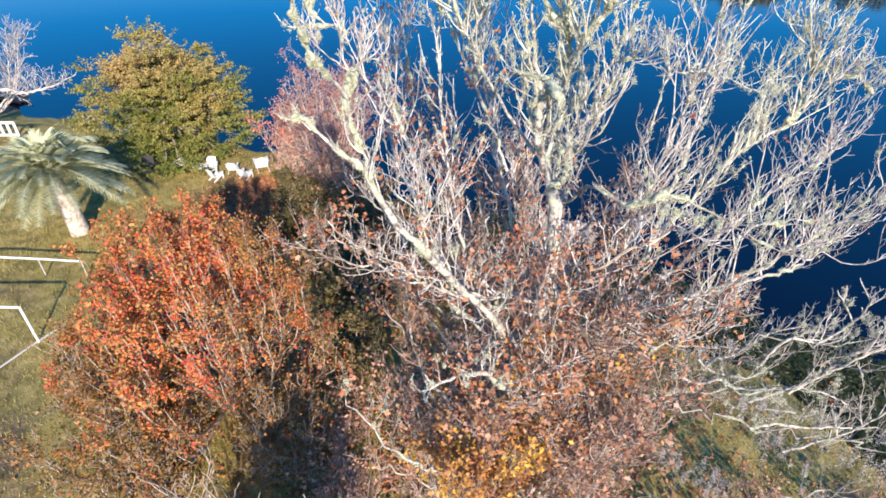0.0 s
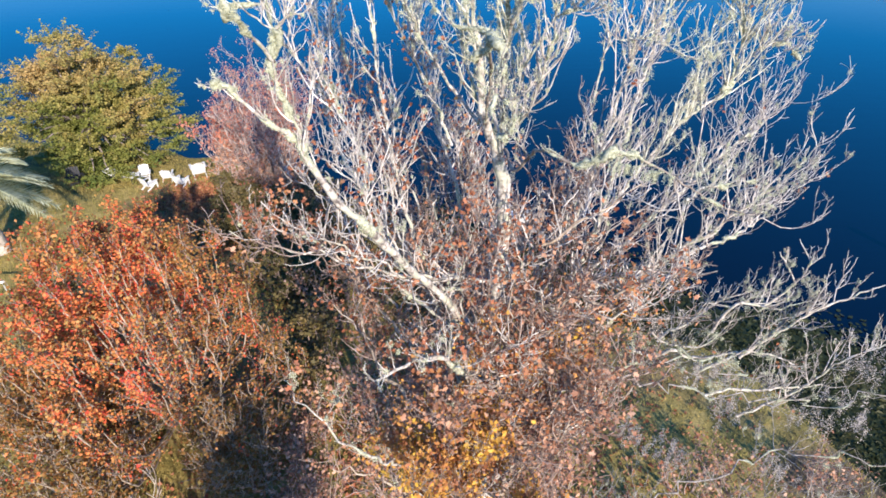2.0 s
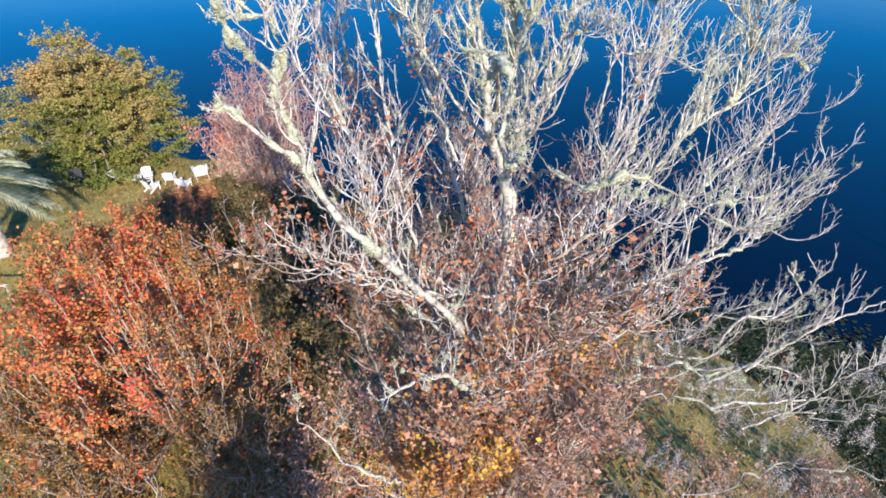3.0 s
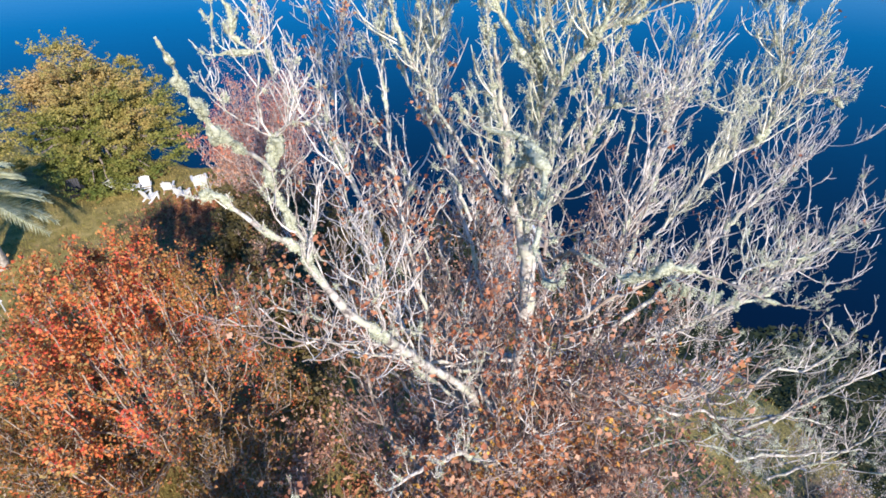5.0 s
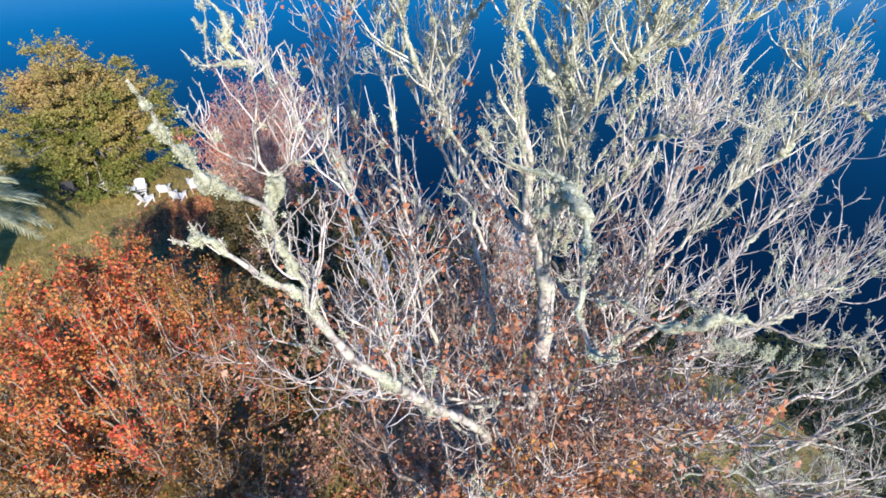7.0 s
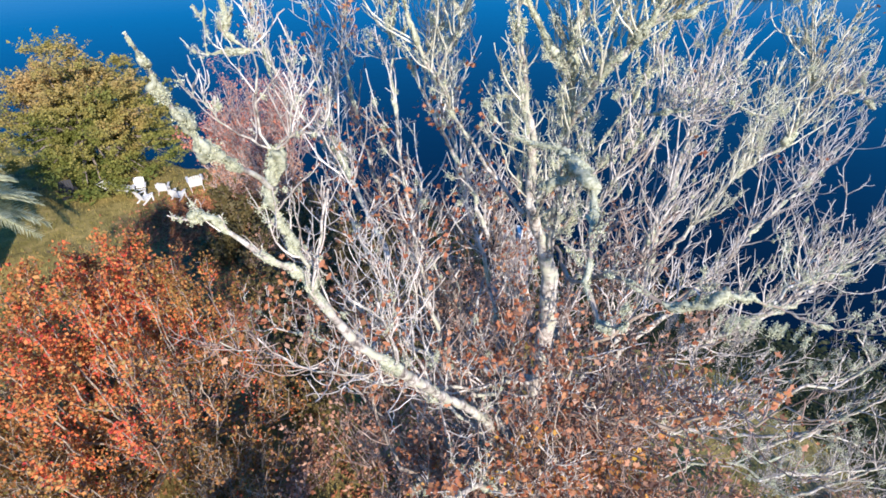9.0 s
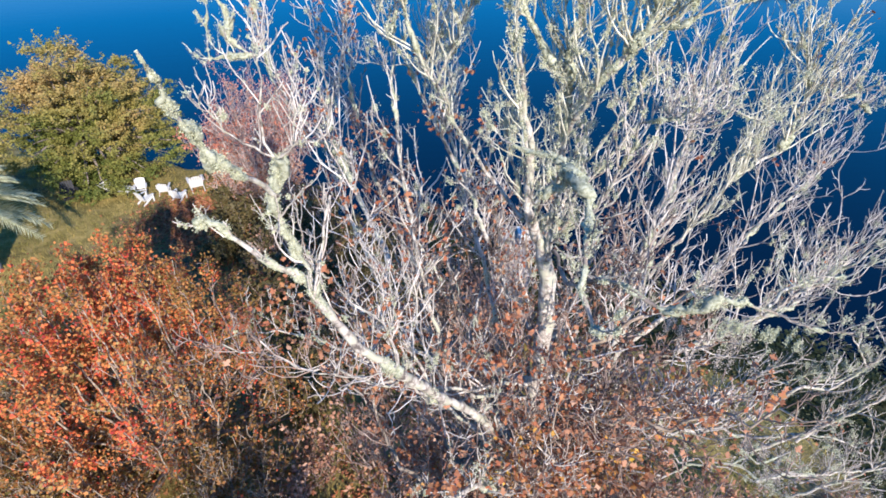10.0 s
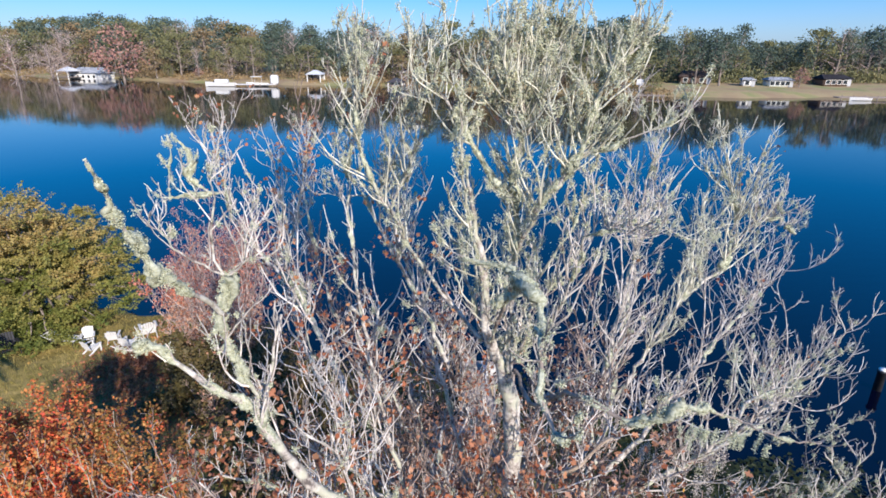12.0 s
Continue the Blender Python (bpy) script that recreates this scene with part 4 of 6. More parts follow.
bough([(1.98, 4.1, 8.36), (2.15, 4.2, 8.39), (2.33, 4.3, 8.34), (2.42, 4.3, 8.38), (2.54, 4.3, 8.37)], 0.014, 0.004, 6, 0.25, BARK_LICHENY, 0.4, 0.01, fine=0.7, lumps=[((2.31, 4.3, 8.34), 0.018, 0.05), ((2.52, 4.3, 8.37), 0.014, 0.04)])
bough([(3.08, 4.8, 6.06), (3.41, 4.7, 6.45), (3.67, 4.6, 6.89), (3.95, 4.6, 7.07), (4.24, 4.6, 7.21)], 0.026, 0.006, 10, 0.4, BARK_TWIG, 0.3, 0.012, fine=0.9)
bough([(3.56, 4.7, 5.46), (3.94, 4.6, 5.9), (4.12, 4.5, 6.4), (4.46, 4.5, 6.6)], 0.022, 0.006, 9, 0.4, BARK_TWIG, 0.25, 0.012, fine=0.9)
# boughs before the dock
bough([(0.99, 4.9, 7.56), (0.85, 5.2, 7.7), (0.77, 5.4, 7.95), (0.7, 5.5, 8.32)], 0.022, 0.006, 16, 0.45, BARK_TWIG, 0.1, 0.01, 22, fine=0.9)
bough([(1.11, 4.9, 7.44), (0.96, 5.3, 7.5), (0.9, 5.6, 7.69), (0.94, 5.8, 7.96)], 0.018, 0.005, 18, 0.45, BARK_TWIG, 0.1, 0.01, 22, fine=0.9)
bough([(0.59, 4.9, 7.58), (0.69, 5.2, 7.74), (0.82, 5.4, 7.89), (0.85, 5.5, 8.22)], 0.018, 0.005, 16, 0.4, BARK_BRUSH, 0.1, 0.01, 26, fine=0.9)

# pale upright twigs round the head of the trunk
for i in range(8):
    k = int(np.argmin(np.abs(tr_line[:, 2] - rng.uniform(8.35, 9.1))))
    a, reach, lift = i * 2.4, rng.uniform(0.15, 0.5), rng.uniform(0.45, 0.95)
    p = tr_line[k]
    out = np.array((math.cos(a) * reach, math.sin(a) * reach * 0.8, lift))
    bough([p, p + out * (0.55, 0.55, 0.35), p + out * (0.9, 0.9, 0.7), p + out], 0.012, 0.003, 8, 0.22, BARK_LICHENY if i % 3 else BARK_TWIG, 0.45, 0.009, fine=0.7)

crown_line, crown_rad = tr_line[tr_line[:, 2] > 8.3], tr_r[tr_line[:, 2] > 8.3]
tb = Tubes()
dress(rng, crown_line, crown_rad, 16, 0.35, tb, tip=0.0018)
tagged(part("twig_growth", tb.mesh("twig_growth"), BARK_LICHENY, bare_tree), kind="stuff")
tagged(part("lichen", leaf_mesh("lichen", rng, tufts(rng, crown_line[rng.integers(0, len(crown_line), 16)], 0.026, 120), 0.0085, slim=0.5), LICHEN, bare_tree, "fluffy grey-green lichen"), kind="stuff")
hang = np.array([(2.55, 5.0, 7.3), (2.7, 5.3, 6.9), (3.06, 6.5, 6.0), (3.2, 4.9, 6.0), (4.2, 4.6, 5.6), (4.6, 4.5, 5.7), (3.4, 3.95, 4.9), (3.8, 3.7, 5.1), (2.74, 5.0, 4.96), (3.3, 5.0, 4.5), (3.7, 5.0, 5.26), (4.97, 5.0, 5.87), (4.7, 5.0, 4.0), (2.55, 5.0, 6.63), (1.35, 3.32, 8.95), (1.2, 3.34, 8.98)])
for p in hang:
    r = 0.028 if p[2] > 8 else 0.12
    k = np.repeat(p + rng.normal(0, r, (14, 3)) * (1.1, 0.9, 0.35), 110, axis=0)
    k += rng.normal(0, r * 0.14, k.shape) - np.array((0, 0, r * 1.5)) * rng.random((len(k), 1)) ** 1.5
    tagged(part("hanging_moss", small_leaves("hanging_moss", rng, k, 0.0045 if p[2] > 8 else 0.012), MOSS if p[2] < 8 else LICHEN, bare_tree, "grey wispy hanging moss"), kind="stuff")

# ---- inner and lower boughs of the bare tree ----
rng = np.random.default_rng(19)
for i in range(72):
    low = i % 2
    z0 = rng.uniform(3.6, 6.0) if low else rng.uniform(5.2, 7.6)
    k = int(np.argmin(np.abs(tr_line[:, 2] - z0)))
    a = rng.uniform(0, 2 * np.pi) if i < 46 else rng.uniform(1.5, 2.6)
    reach = rng.uniform(0.9, 2.3)
    if i >= 46:
        low, z0 = 0, rng.uniform(5.6, 7.0)
        k = int(np.argmin(np.abs(tr_line[:, 2] - z0)))
    if i >= 58:
        z0, a, reach = rng.uniform(5.6, 6.6), rng.uniform(-2.1, -1.1), rng.uniform(0.5, 1.0)
        k = int(np.argmin(np.abs(tr_line[:, 2] - z0)))
    end = tr_line[k] + np.array((min(0.9, reach * math.cos(a) + 0.3), reach * math.sin(a) * (0.55 if math.sin(a) < 0 else 1.15), rng.uniform(0.5, 1.5)))
    mid = (tr_line[k] + end) / 2 + np.array((0, 0, -0.15)) + rng.normal(0, 0.15, 3)
    line, rad = smooth_line([tr_line[k], mid, end], [0.014, 0.009, 0.003] if math.sin(a) < 0 else [0.026, 0.015, 0.005], 0.08, 0.022, rng)
    tb = Tubes()
    tb.add(line, rad, 6)
    limb = part("limb", tb.mesh("limb"), BARK_RED if i % 4 else BARK_PALE, bare_tree)
    tb = Tubes()
    along, ends = dress(rng, line, rad, 30 if low else 22, 0.5, tb, 0.15, crook=1.15)
    tagged(part("twig_growth", tb.mesh("twig_growth"), BARK_TWIG if i % 3 == 0 and not low else BARK_BRUSH, limb), kind="stuff")
    m = int(rng.integers(18, 52) * (1.5 if i >= 58 else 2 if low else 1))
    ends = ends[(ends[:, 2] < 8.2) & (ends[:, 0] < 2.3)]
    if not len(ends):
        continue
    c = np.repeat(ends[rng.integers(0, len(ends), m)], 4, axis=0)
    tagged(part("foliage", lobed_leaves("foliage", rng, c + rng.normal(0, 0.035, c.shape), 0.042 if low else 0.035), (LEAF_DEAD, LEAF_PINK, LEAF_GOLD if i >= 58 else LEAF_PINK)[i % 3], limb, "curled brown and orange leaves"), kind="stuff")

# ---- the red autumn tree ----
rng = np.random.default_rng(11)
red_tree = thing("autumn_tree", (-4.85, 9.9, 0), "dense upright tree with red, orange and rust autumn leaves", "tree")
LEAF_RUST = leaf_material("rust_brown_leaf", [(0.0, (0.07, 0.075, 0.02)), (0.3, (0.2, 0.13, 0.035)), (0.6, (0.3, 0.135, 0.045)), (0.85, (0.43, 0.2, 0.07)), (1.0, (0.46, 0.09, 0.04))], 0.9, 0.25, 0.6, 0.6)
spots, twigs = [], Tubes()
for i in range(88):
    a, q = i * 2.399 + rng.uniform(-0.3, 0.3), ((i + 0.5) / 88) ** 0.6
    reach = 2.95 * q
    top = np.array((-4.8 + reach * math.cos(a), 9.1 + reach * math.sin(a), 5.35 - 3.9 * q ** 2.4 + rng.uniform(-0.6, 0.25)))
    low = np.array((-4.85 + 0.25 * math.cos(a), 9.9 + 0.25 * math.sin(a), 0.2))
    mid = low * 0.45 + top * 0.55 + np.array((0.25 * reach * math.cos(a), 0.25 * reach * math.sin(a), -0.3))
    line, rad = smooth_line([low, mid, top], [0.03, 0.019, 0.006], 0.25, 0.016, rng)
    tb = Tubes()
    tb.add(line, rad, 5)
    part("stem", tb.mesh("stem"), BARK_RED, red_tree)
    along, ends = dress(rng, line, rad, 14, 0.75, twigs, 0.2, 0.6, 0.3, 0.22, 0.004, 0.6)
    pts = np.concatenate((along, ends))
    side = math.degrees(a) % 360
    thin = 0.45 if side > 275 or side < 12 else 1.0 if side < 75 else 1.0 if side > 225 else 1.5
    pts = pts[np.hypot(pts[:, 0] + 4.85, pts[:, 1] - 9.9) + 0.35 * pts[:, 2] > 1.2]
    c = pts[rng.integers(0, len(pts), int(1050 * thin))]
    c = c[rng.random(len(c)) < 0.3 + 0.7 * np.clip((c[:, 2] - 0.9) / 1.8, 0, 1)]
    spots.append(c + rng.normal(0, 0.06, c.shape))
spots = np.concatenate(spots)
chance = 0.18 + 0.95 * np.exp(-((spots[:, 0] + 4.95) / 1.35) ** 2 - ((spots[:, 2] - 3.7) / 1.6) ** 2)
drift = 0.22 * (np.sin(spots[:, 0] * 3.1 + spots[:, 2] * 2.0) + np.sin(spots[:, 1] * 2.7 - spots[:, 2] * 3.3))
is_red = rng.random(len(spots)) < chance + drift
tagged(part("twig_growth", twigs.mesh("twig_growth"), BARK_BRUSH, red_tree), kind="stuff")
tagged(part("crown", small_leaves("crown", rng, spots[is_red], 0.056), LEAF_RED, red_tree, "red and orange autumn leaves"), kind="stuff")
tagged(part("crown", small_leaves("crown", rng, spots[~is_red], 0.05), LEAF_RUST, red_tree, "rust-brown and olive leaves"), kind="stuff")


def leafy_tree(name, at, centre, radii, mat, bark, clumps, per, size, seed, label, flat=0.35, spreadc=0.3):
    """A broad tree: trunk, boughs to the clumps of the crown, and layered foliage with gaps."""
    r = np.random.default_rng(seed)
    t = thing(name, at, label, "tree")
    d = r.normal(size=(clumps, 3))
    d /= np.linalg.norm(d, axis=1)[:, None]
    d *= (r.random(clumps) ** 0.35)[:, None]
    lump = 1 + 0.22 * np.sin(d[:, 0] * 6 + seed) * np.sin(d[:, 1] * 5 + 1) + 0.12 * np.sin(d[:, 2] * 9 + d[:, 0] * 4)
    taper = np.stack((1.08 - 0.3 * d[:, 2], 1.08 - 0.3 * d[:, 2], np.ones(clumps)), 1)
    c = np.asarray(centre) + d * np.asarray(radii) * lump[:, None] * taper
    c[:, 2] = np.maximum(c[:, 2], at[2] + 0.35)
    tb = Tubes()
    base, fork = np.asarray(at, float) - (0, 0, 0.2), np.asarray(at, float) * 0.6 + np.asarray(centre) * 0.4
    fork[2] = at[2] + (centre[2] - at[2]) * 0.6
    tb.add(*smooth_line([base, (base + fork) / 2, fork], [0.3, 0.22, 0.18], 0.3, 0.02, r), 8)
    part("trunk", tb.mesh("trunk"), bark, t)
    tb = Tubes()
    for p in c[r.integers(0, clumps, clumps // 4)]:
        m = (fork + p) / 2 + (0, 0, 0.25)
        tb.add(*smooth_line([fork, m, p], [0.09, 0.05, 0.012], 0.4, 0.03, r), 5)
    tagged(part("bough_growth", tb.mesh("bough_growth"), bark, t), kind="stuff")
    sprays = 7
    way = np.repeat(d * (1, 1, 0.3), sprays, axis=0) + r.normal(0, 0.55, (clumps * sprays, 3)) * (1, 1, 0.45) + (0, 0, 0.3)
    way /= np.linalg.norm(way, axis=1)[:, None]
    root = np.repeat(c, sprays, axis=0) + r.normal(0, spreadc * 0.45, (clumps * sprays, 3)) * (1, 1, flat)
    reach = r.uniform(0.5, 1.6, (clumps * sprays, 1)) * spreadc * 1.7
    step = r.random((clumps * sprays, per // sprays, 1)) ** 0.8
    k = root[:, None, :] + way[:, None, :] * reach[:, None, :] * step + r.normal(0, 0.055, (clumps * sprays, per // sprays, 3)) * (1, 1, 0.6)
    k = k.reshape(-1, 3)
    k[:, 2] = np.maximum(k[:, 2], at[2] + 0.05)
    tagged(part("crown", small_leaves("crown", r, k, size, 0.55), mat, t), kind="stuff")
    return t


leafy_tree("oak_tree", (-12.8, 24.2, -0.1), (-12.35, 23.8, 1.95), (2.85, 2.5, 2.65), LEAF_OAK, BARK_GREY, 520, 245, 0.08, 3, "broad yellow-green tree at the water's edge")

# Unseen tree south of the bare tree, added only to shade the bank.
leafy_tree("leafy_tree", (-0.35, 0.3, 0), (-0.35, 0.3, 3.4), (0.8, 0.9, 2.0), LEAF_RUST, BARK_GREY, 100, 140, 0.1, 9, "unseen rust-brown leafy tree, added to cast shade on the bank")

# ---- a pinkish half-bare tree by the shore ----


def twiggy_tree(name, at, top, radius, n, seed, bark, leaf, leaves, label, size=0.07, tip=0.006, dense=0.7, category="tree"):
    r = np.random.default_rng(seed)
    t = thing(name, at, label, category)
    tw, ends_all = Tubes(), []
    for _ in range(n):
        a, q = r.uniform(0, 2 * np.pi), r.random() ** 0.6
        reach = radius * q
        end = np.array((at[0] + reach * math.cos(a), at[1] + reach * math.sin(a), at[2] + (top - at[2]) * (1 - 0.45 * q * q) * r.uniform(0.8, 1.03)))
        low = np.array((at[0] + 0.06 * math.cos(a), at[1] + 0.06 * math.sin(a), at[2] - 0.1))
        mid = low * 0.5 + end * 0.5 + np.array((0.12 * reach * math.cos(a), 0.12 * reach * math.sin(a), -0.1 * (top - at[2])))
        line, rad = smooth_line([low, mid, end], [0.012 * (top - at[2]), 0.006 * (top - at[2]), tip], 0.25, 0.02, r)
        st = Tubes()
        st.add(line, rad, 5)
        part("stem", st.mesh("stem"), bark, t)
        _, e = dress(r, line, rad, 12, 0.3 * (top - at[2]), tw, 0.1, 0.6, 0.25, 0.25, tip, dense)
        ends_all.append(e)
    tagged(part("twig_growth", tw.mesh("twig_growth"), bark, t), kind="stuff")
    if leaves:
        e = np.concatenate(ends_all)
        c = e[r.integers(0, len(e), leaves)]
        part("foliage", small_leaves("foliage", r, c + r.normal(0, 0.08, c.shape), size * 1.1), leaf, t)
    return t


BARK_PINK = bark_material("pinkish_grey_bark", (0.64, 0.52, 0.47), (0.48, 0.37, 0.34), (0.24, 0.17, 0.15), 5.0, 0.4)
LEAF_ROSE = leaf_material("rose_red_leaf", [(0.0, (0.34, 0.11, 0.08)), (0.5, (0.55, 0.2, 0.13)), (1.0, (0.6, 0.31, 0.21))], 0.6)
twiggy_tree("shore_tree", (-5.0, 21.6, -0.1), 5.0, 1.9, 22, 21, BARK_PINK, LEAF_ROSE, 8000, "half-bare pinkish tree with faded rose leaves", 0.052, 0.008)
twiggy_tree("shore_tree", (-7.3, 23.2, -0.1), 2.6, 1.2, 14, 22, BARK_PINK, LEAF_ROSE, 1600, "low pinkish bare tree beside white chairs", 0.1, 0.008)
leaning = twiggy_tree("shore_tree", (-23.4, 26.6, -0.1), 6.0, 3.6, 14, 23, BARK_TWIG, LEAF_ROSE, 40, "bare pink-grey tree leaning over the lake", 0.1, 0.008)
rng = np.random.default_rng(24)
line, rad = smooth_line([(-23.4, 26.6, 0.6)] + [(-23.42, 26.2, 1.03), (-21.44, 26.2, 1.71), (-20.26, 26.2, 1.61), (-18.89, 26.2, 1.95), (-17.52, 26.2, 2.54)], [0.12, 0.1, 0.09, 0.07, 0.04, 0.01], 0.2, 0.03, rng)
tb = Tubes()
tb.add(line, rad, 6)
limb = part("limb", tb.mesh("limb"), BARK_TWIG, leaning)
tb = Tubes()
dress(rng, line, rad, 40, 1.3, tb, 0.1, 0.6, 0.3, 0.3, 0.007, 0.7, 1.4)
tagged(part("twig_growth", tb.mesh("twig_growth"), BARK_TWIG, limb), kind="stuff")

for i, (bx, by, bh, br, bl) in enumerate(((-6.1, 7.7, 3.0, 1.6, 6000), (-5.3, 6.9, 1.9, 1.1, 2600), (-6.9, 8.9, 3.0, 1.3, 4500), (-3.0, 7.9, 2.4, 1.0, 3600))):
    twiggy_tree("autumn_shrub", (bx, by, 0), bh, br, 26, 150 + i, BARK_RED, LEAF_RUST, bl, "olive and rust autumn shrub with tan stems", 0.055, 0.005, 0.5, "shrub")

# ---- brush below the big tree ----
BRUSH = ((2.2, 8.0, 2.2, 1.2, 700), (1.2, 9.6, 2.4, 1.5, 900), (-0.6, 9.0, 2.2, 1.3, 700), (2.0, 6.6, 3.2, 1.4, 900),
         (0.4, 7.2, 3.4, 1.3, 900), (-1.6, 12.6, 2.0, 1.3, 500), (2.0, 12.0, 2.2, 1.4, 600), (-3.6, 16.0, 1.6, 1.2, 300), (4.4, 4.6, 2.4, 1.3, 500), (0.6, 14.8, 1.5, 1.2, 400), (2.7, 12.9, 2.0, 1.0, 700), (1.7, 13.1, 1.9, 1.0, 700), (-1.6, 7.3, 1.9, 1.0, 700), (-2.2, 8.7, 1.6, 0.9, 700))
for i, (bx, by, bh, br, bl) in enumerate(BRUSH):
    twiggy_tree("brush", (bx, by, float(height(bx, by))), bh, br, 16, 40 + i, BARK_BRUSH, LEAF_PINK, bl, "tangled pinkish-brown brush with withered leaves", 0.07, 0.0045, 0.36, "shrub")
for i, (bx, by, bh) in enumerate(((6.4, 6.8, 1.5), (8.1, 6.9, 1.3), (5.6, 7.0, 1.4))):
    twiggy_tree("brush", (bx, by, float(height(bx, by))), bh, 0.9, 10, 120 + i, BARK_BRUSH, LEAF_PINK, 300, "low grey-brown brush on the grassy bank", 0.06, 0.0035, 0.4, "shrub")
for i, (bx, by, bh) in enumerate(((-5.7, 20.9, 1.7), (-4.4, 20.3, 1.8), (-6.5, 22.2, 1.5), (-3.7, 19.2, 1.5), (-5.2, 22.3, 2.0))):
    twiggy_tree("brush", (bx, by, float(height(bx, by))), bh, 1.2, 16, 170 + i, BARK_PINK, LEAF_PINK, 700, "pinkish-brown tangled brush at the water's edge", 0.09, 0.007, 0.5, "shrub")
# Olive-brown bank shrubs, leaf colour taken darker to stand in for the shade there.
LEAF_SHADE = leaf_material("shaded_olive_leaf", [(0.0, (0.045, 0.04, 0.016)), (0.5, (0.11, 0.09, 0.035)), (1.0, (0.23, 0.16, 0.07))], 0.8)
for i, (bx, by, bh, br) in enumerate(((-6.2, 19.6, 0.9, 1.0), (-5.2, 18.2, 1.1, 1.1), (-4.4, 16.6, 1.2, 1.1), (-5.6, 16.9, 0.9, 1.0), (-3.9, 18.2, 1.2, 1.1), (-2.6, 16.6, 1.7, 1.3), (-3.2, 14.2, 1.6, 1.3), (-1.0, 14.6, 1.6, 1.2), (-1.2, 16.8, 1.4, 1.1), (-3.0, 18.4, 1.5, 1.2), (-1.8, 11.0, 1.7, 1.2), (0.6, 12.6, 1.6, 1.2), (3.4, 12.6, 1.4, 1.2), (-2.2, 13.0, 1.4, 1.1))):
    twiggy_tree("shore_shrub", (bx, by, float(height(bx, by))), bh, br, 14, 80 + i, BARK_BRUSH, LEAF_SHADE, 1700, "olive and brown shrub on the bank, toned dark for shade", 0.1, 0.006, 0.3, "shrub")
twiggy_tree("bare_sapling", (-2.95, 5.05, 0), 4.5, 0.6, 5, 61, BARK_RED, LEAF_DEAD, 0, "pale leafless sapling beside the red tree", 0.07, 0.007, 0.4)

# ---- grass and fallen leaves ----
rng = np.random.default_rng(5)
wx = rng.uniform(1, 13, 40000)
wy = shore(NEAR, wx) + np.abs(rng.normal(0, 1.6, 40000)) - 0.4
wz = np.maximum(WATER_Z + 0.005, height(wx, wy) + 0.02)
WEED = leaf_material("dark_water_weed", [(0.0, (0.015, 0.02, 0.01)), (0.6, (0.035, 0.045, 0.015)), (1.0, (0.09, 0.08, 0.03))], 0.5)
ey = rng.uniform(1, 13, 50000)
ex = np.interp(ey, (0, 5, 9.6, 11.2, 12.2, 13.6), (14, 11, 9.3, 8.9, 7.6, 5)) + np.abs(rng.normal(0, 2.0, 50000)) - 0.3
wx, wy = np.concatenate((wx, ex)), np.concatenate((wy, ey))
wz = np.maximum(WATER_Z + 0.005, height(wx, wy) + 0.02)
tagged(part("water_weed", small_leaves("water_weed", rng, np.stack((wx, wy, wz + rng.uniform(0, 0.03, len(wx))), 1), 0.14, 0.12), WEED), "dark green weed in the shallow water", "weed", kind="stuff")


def grass_mesh(name, n, x0, x1, y0, y1, h):
    px, py = rng.uniform(x0, x1, n), rng.uniform(y0, y1, n)
    keep = (py < shore(NEAR, px) - 0.6)
    px, py = px[keep], py[keep]
    b = np.stack((px, py, height(px, py) - 0.02), 1)
    a = rng.uniform(0, np.pi, len(b))
    w = np.stack((np.cos(a), np.sin(a), 0 * a), 1) * 0.012
    tipv = b + np.stack((rng.normal(0, 0.04, len(b)), rng.normal(0, 0.04, len(b)), h * rng.uniform(0.5, 1.3, len(b))), 1)
    v = np.stack((b - w, b + w, tipv), 1).reshape(-1, 3)
    return raw_mesh(name, v, np.arange(len(v)).reshape(-1, 3))


tagged(part("grass", grass_mesh("grass", 150000, -22, 11, -2, 26, 0.11), GRASS), "short tan and green autumn grass", "grass", kind="stuff")
px, py = rng.normal(0.6, 3.2, 14000), rng.normal(7.5, 3.6, 14000)
# Two extra leaf drifts, added to darken and brown the shadowed lawn.
px = np.concatenate((px, rng.normal(-7.3, 0.95, 9000), rng.normal(-4.6, 1.5, 5000)))
py = np.concatenate((py, rng.normal(19.3, 1.0, 9000), rng.normal(16.5, 1.8, 5000)))
k = py < shore(NEAR, px) - 0.3
lit = np.stack((px[k], py[k], height(px[k], py[k]) + 0.03), 1)
tagged(part("fallen_leaves", leaf_mesh("fallen_leaves", rng, lit, 0.09), LEAF_DEAD), "brown fallen leaves covering the bank, with drifts added to brown the lawn's shadow", "leaves", kind="stuff")

# ---- palm ----
rng = np.random.default_rng(31)
palm = thing("palm_tree", (-12.7, 16.6, 0), "stout palm with arching grey-green feather fronds on the lawn", "palm tree")
tb = Tubes()
hgt = np.linspace(-0.1, 2.35, 24)
ptrunk = np.stack((-12.6 - 0.15 * hgt / 2.35 + 0.03 * np.sin(hgt * 2), 16.6 + 0 * hgt, hgt), 1)
tb.add(ptrunk, 0.3 - 0.035 * hgt + 0.022 * (np.arange(24) % 2), 14)
part("trunk", tb.mesh("trunk"), bark_material("palm_bark", (0.62, 0.55, 0.47), (0.42, 0.36, 0.3), (0.2, 0.16, 0.13), 7.0, 0.1), palm, "pale ringed palm trunk")
heart = np.array((-12.75, 16.6, 2.4))
rachis_mat = plain_material("palm_midrib", (0.34, 0.34, 0.2), 0.6)
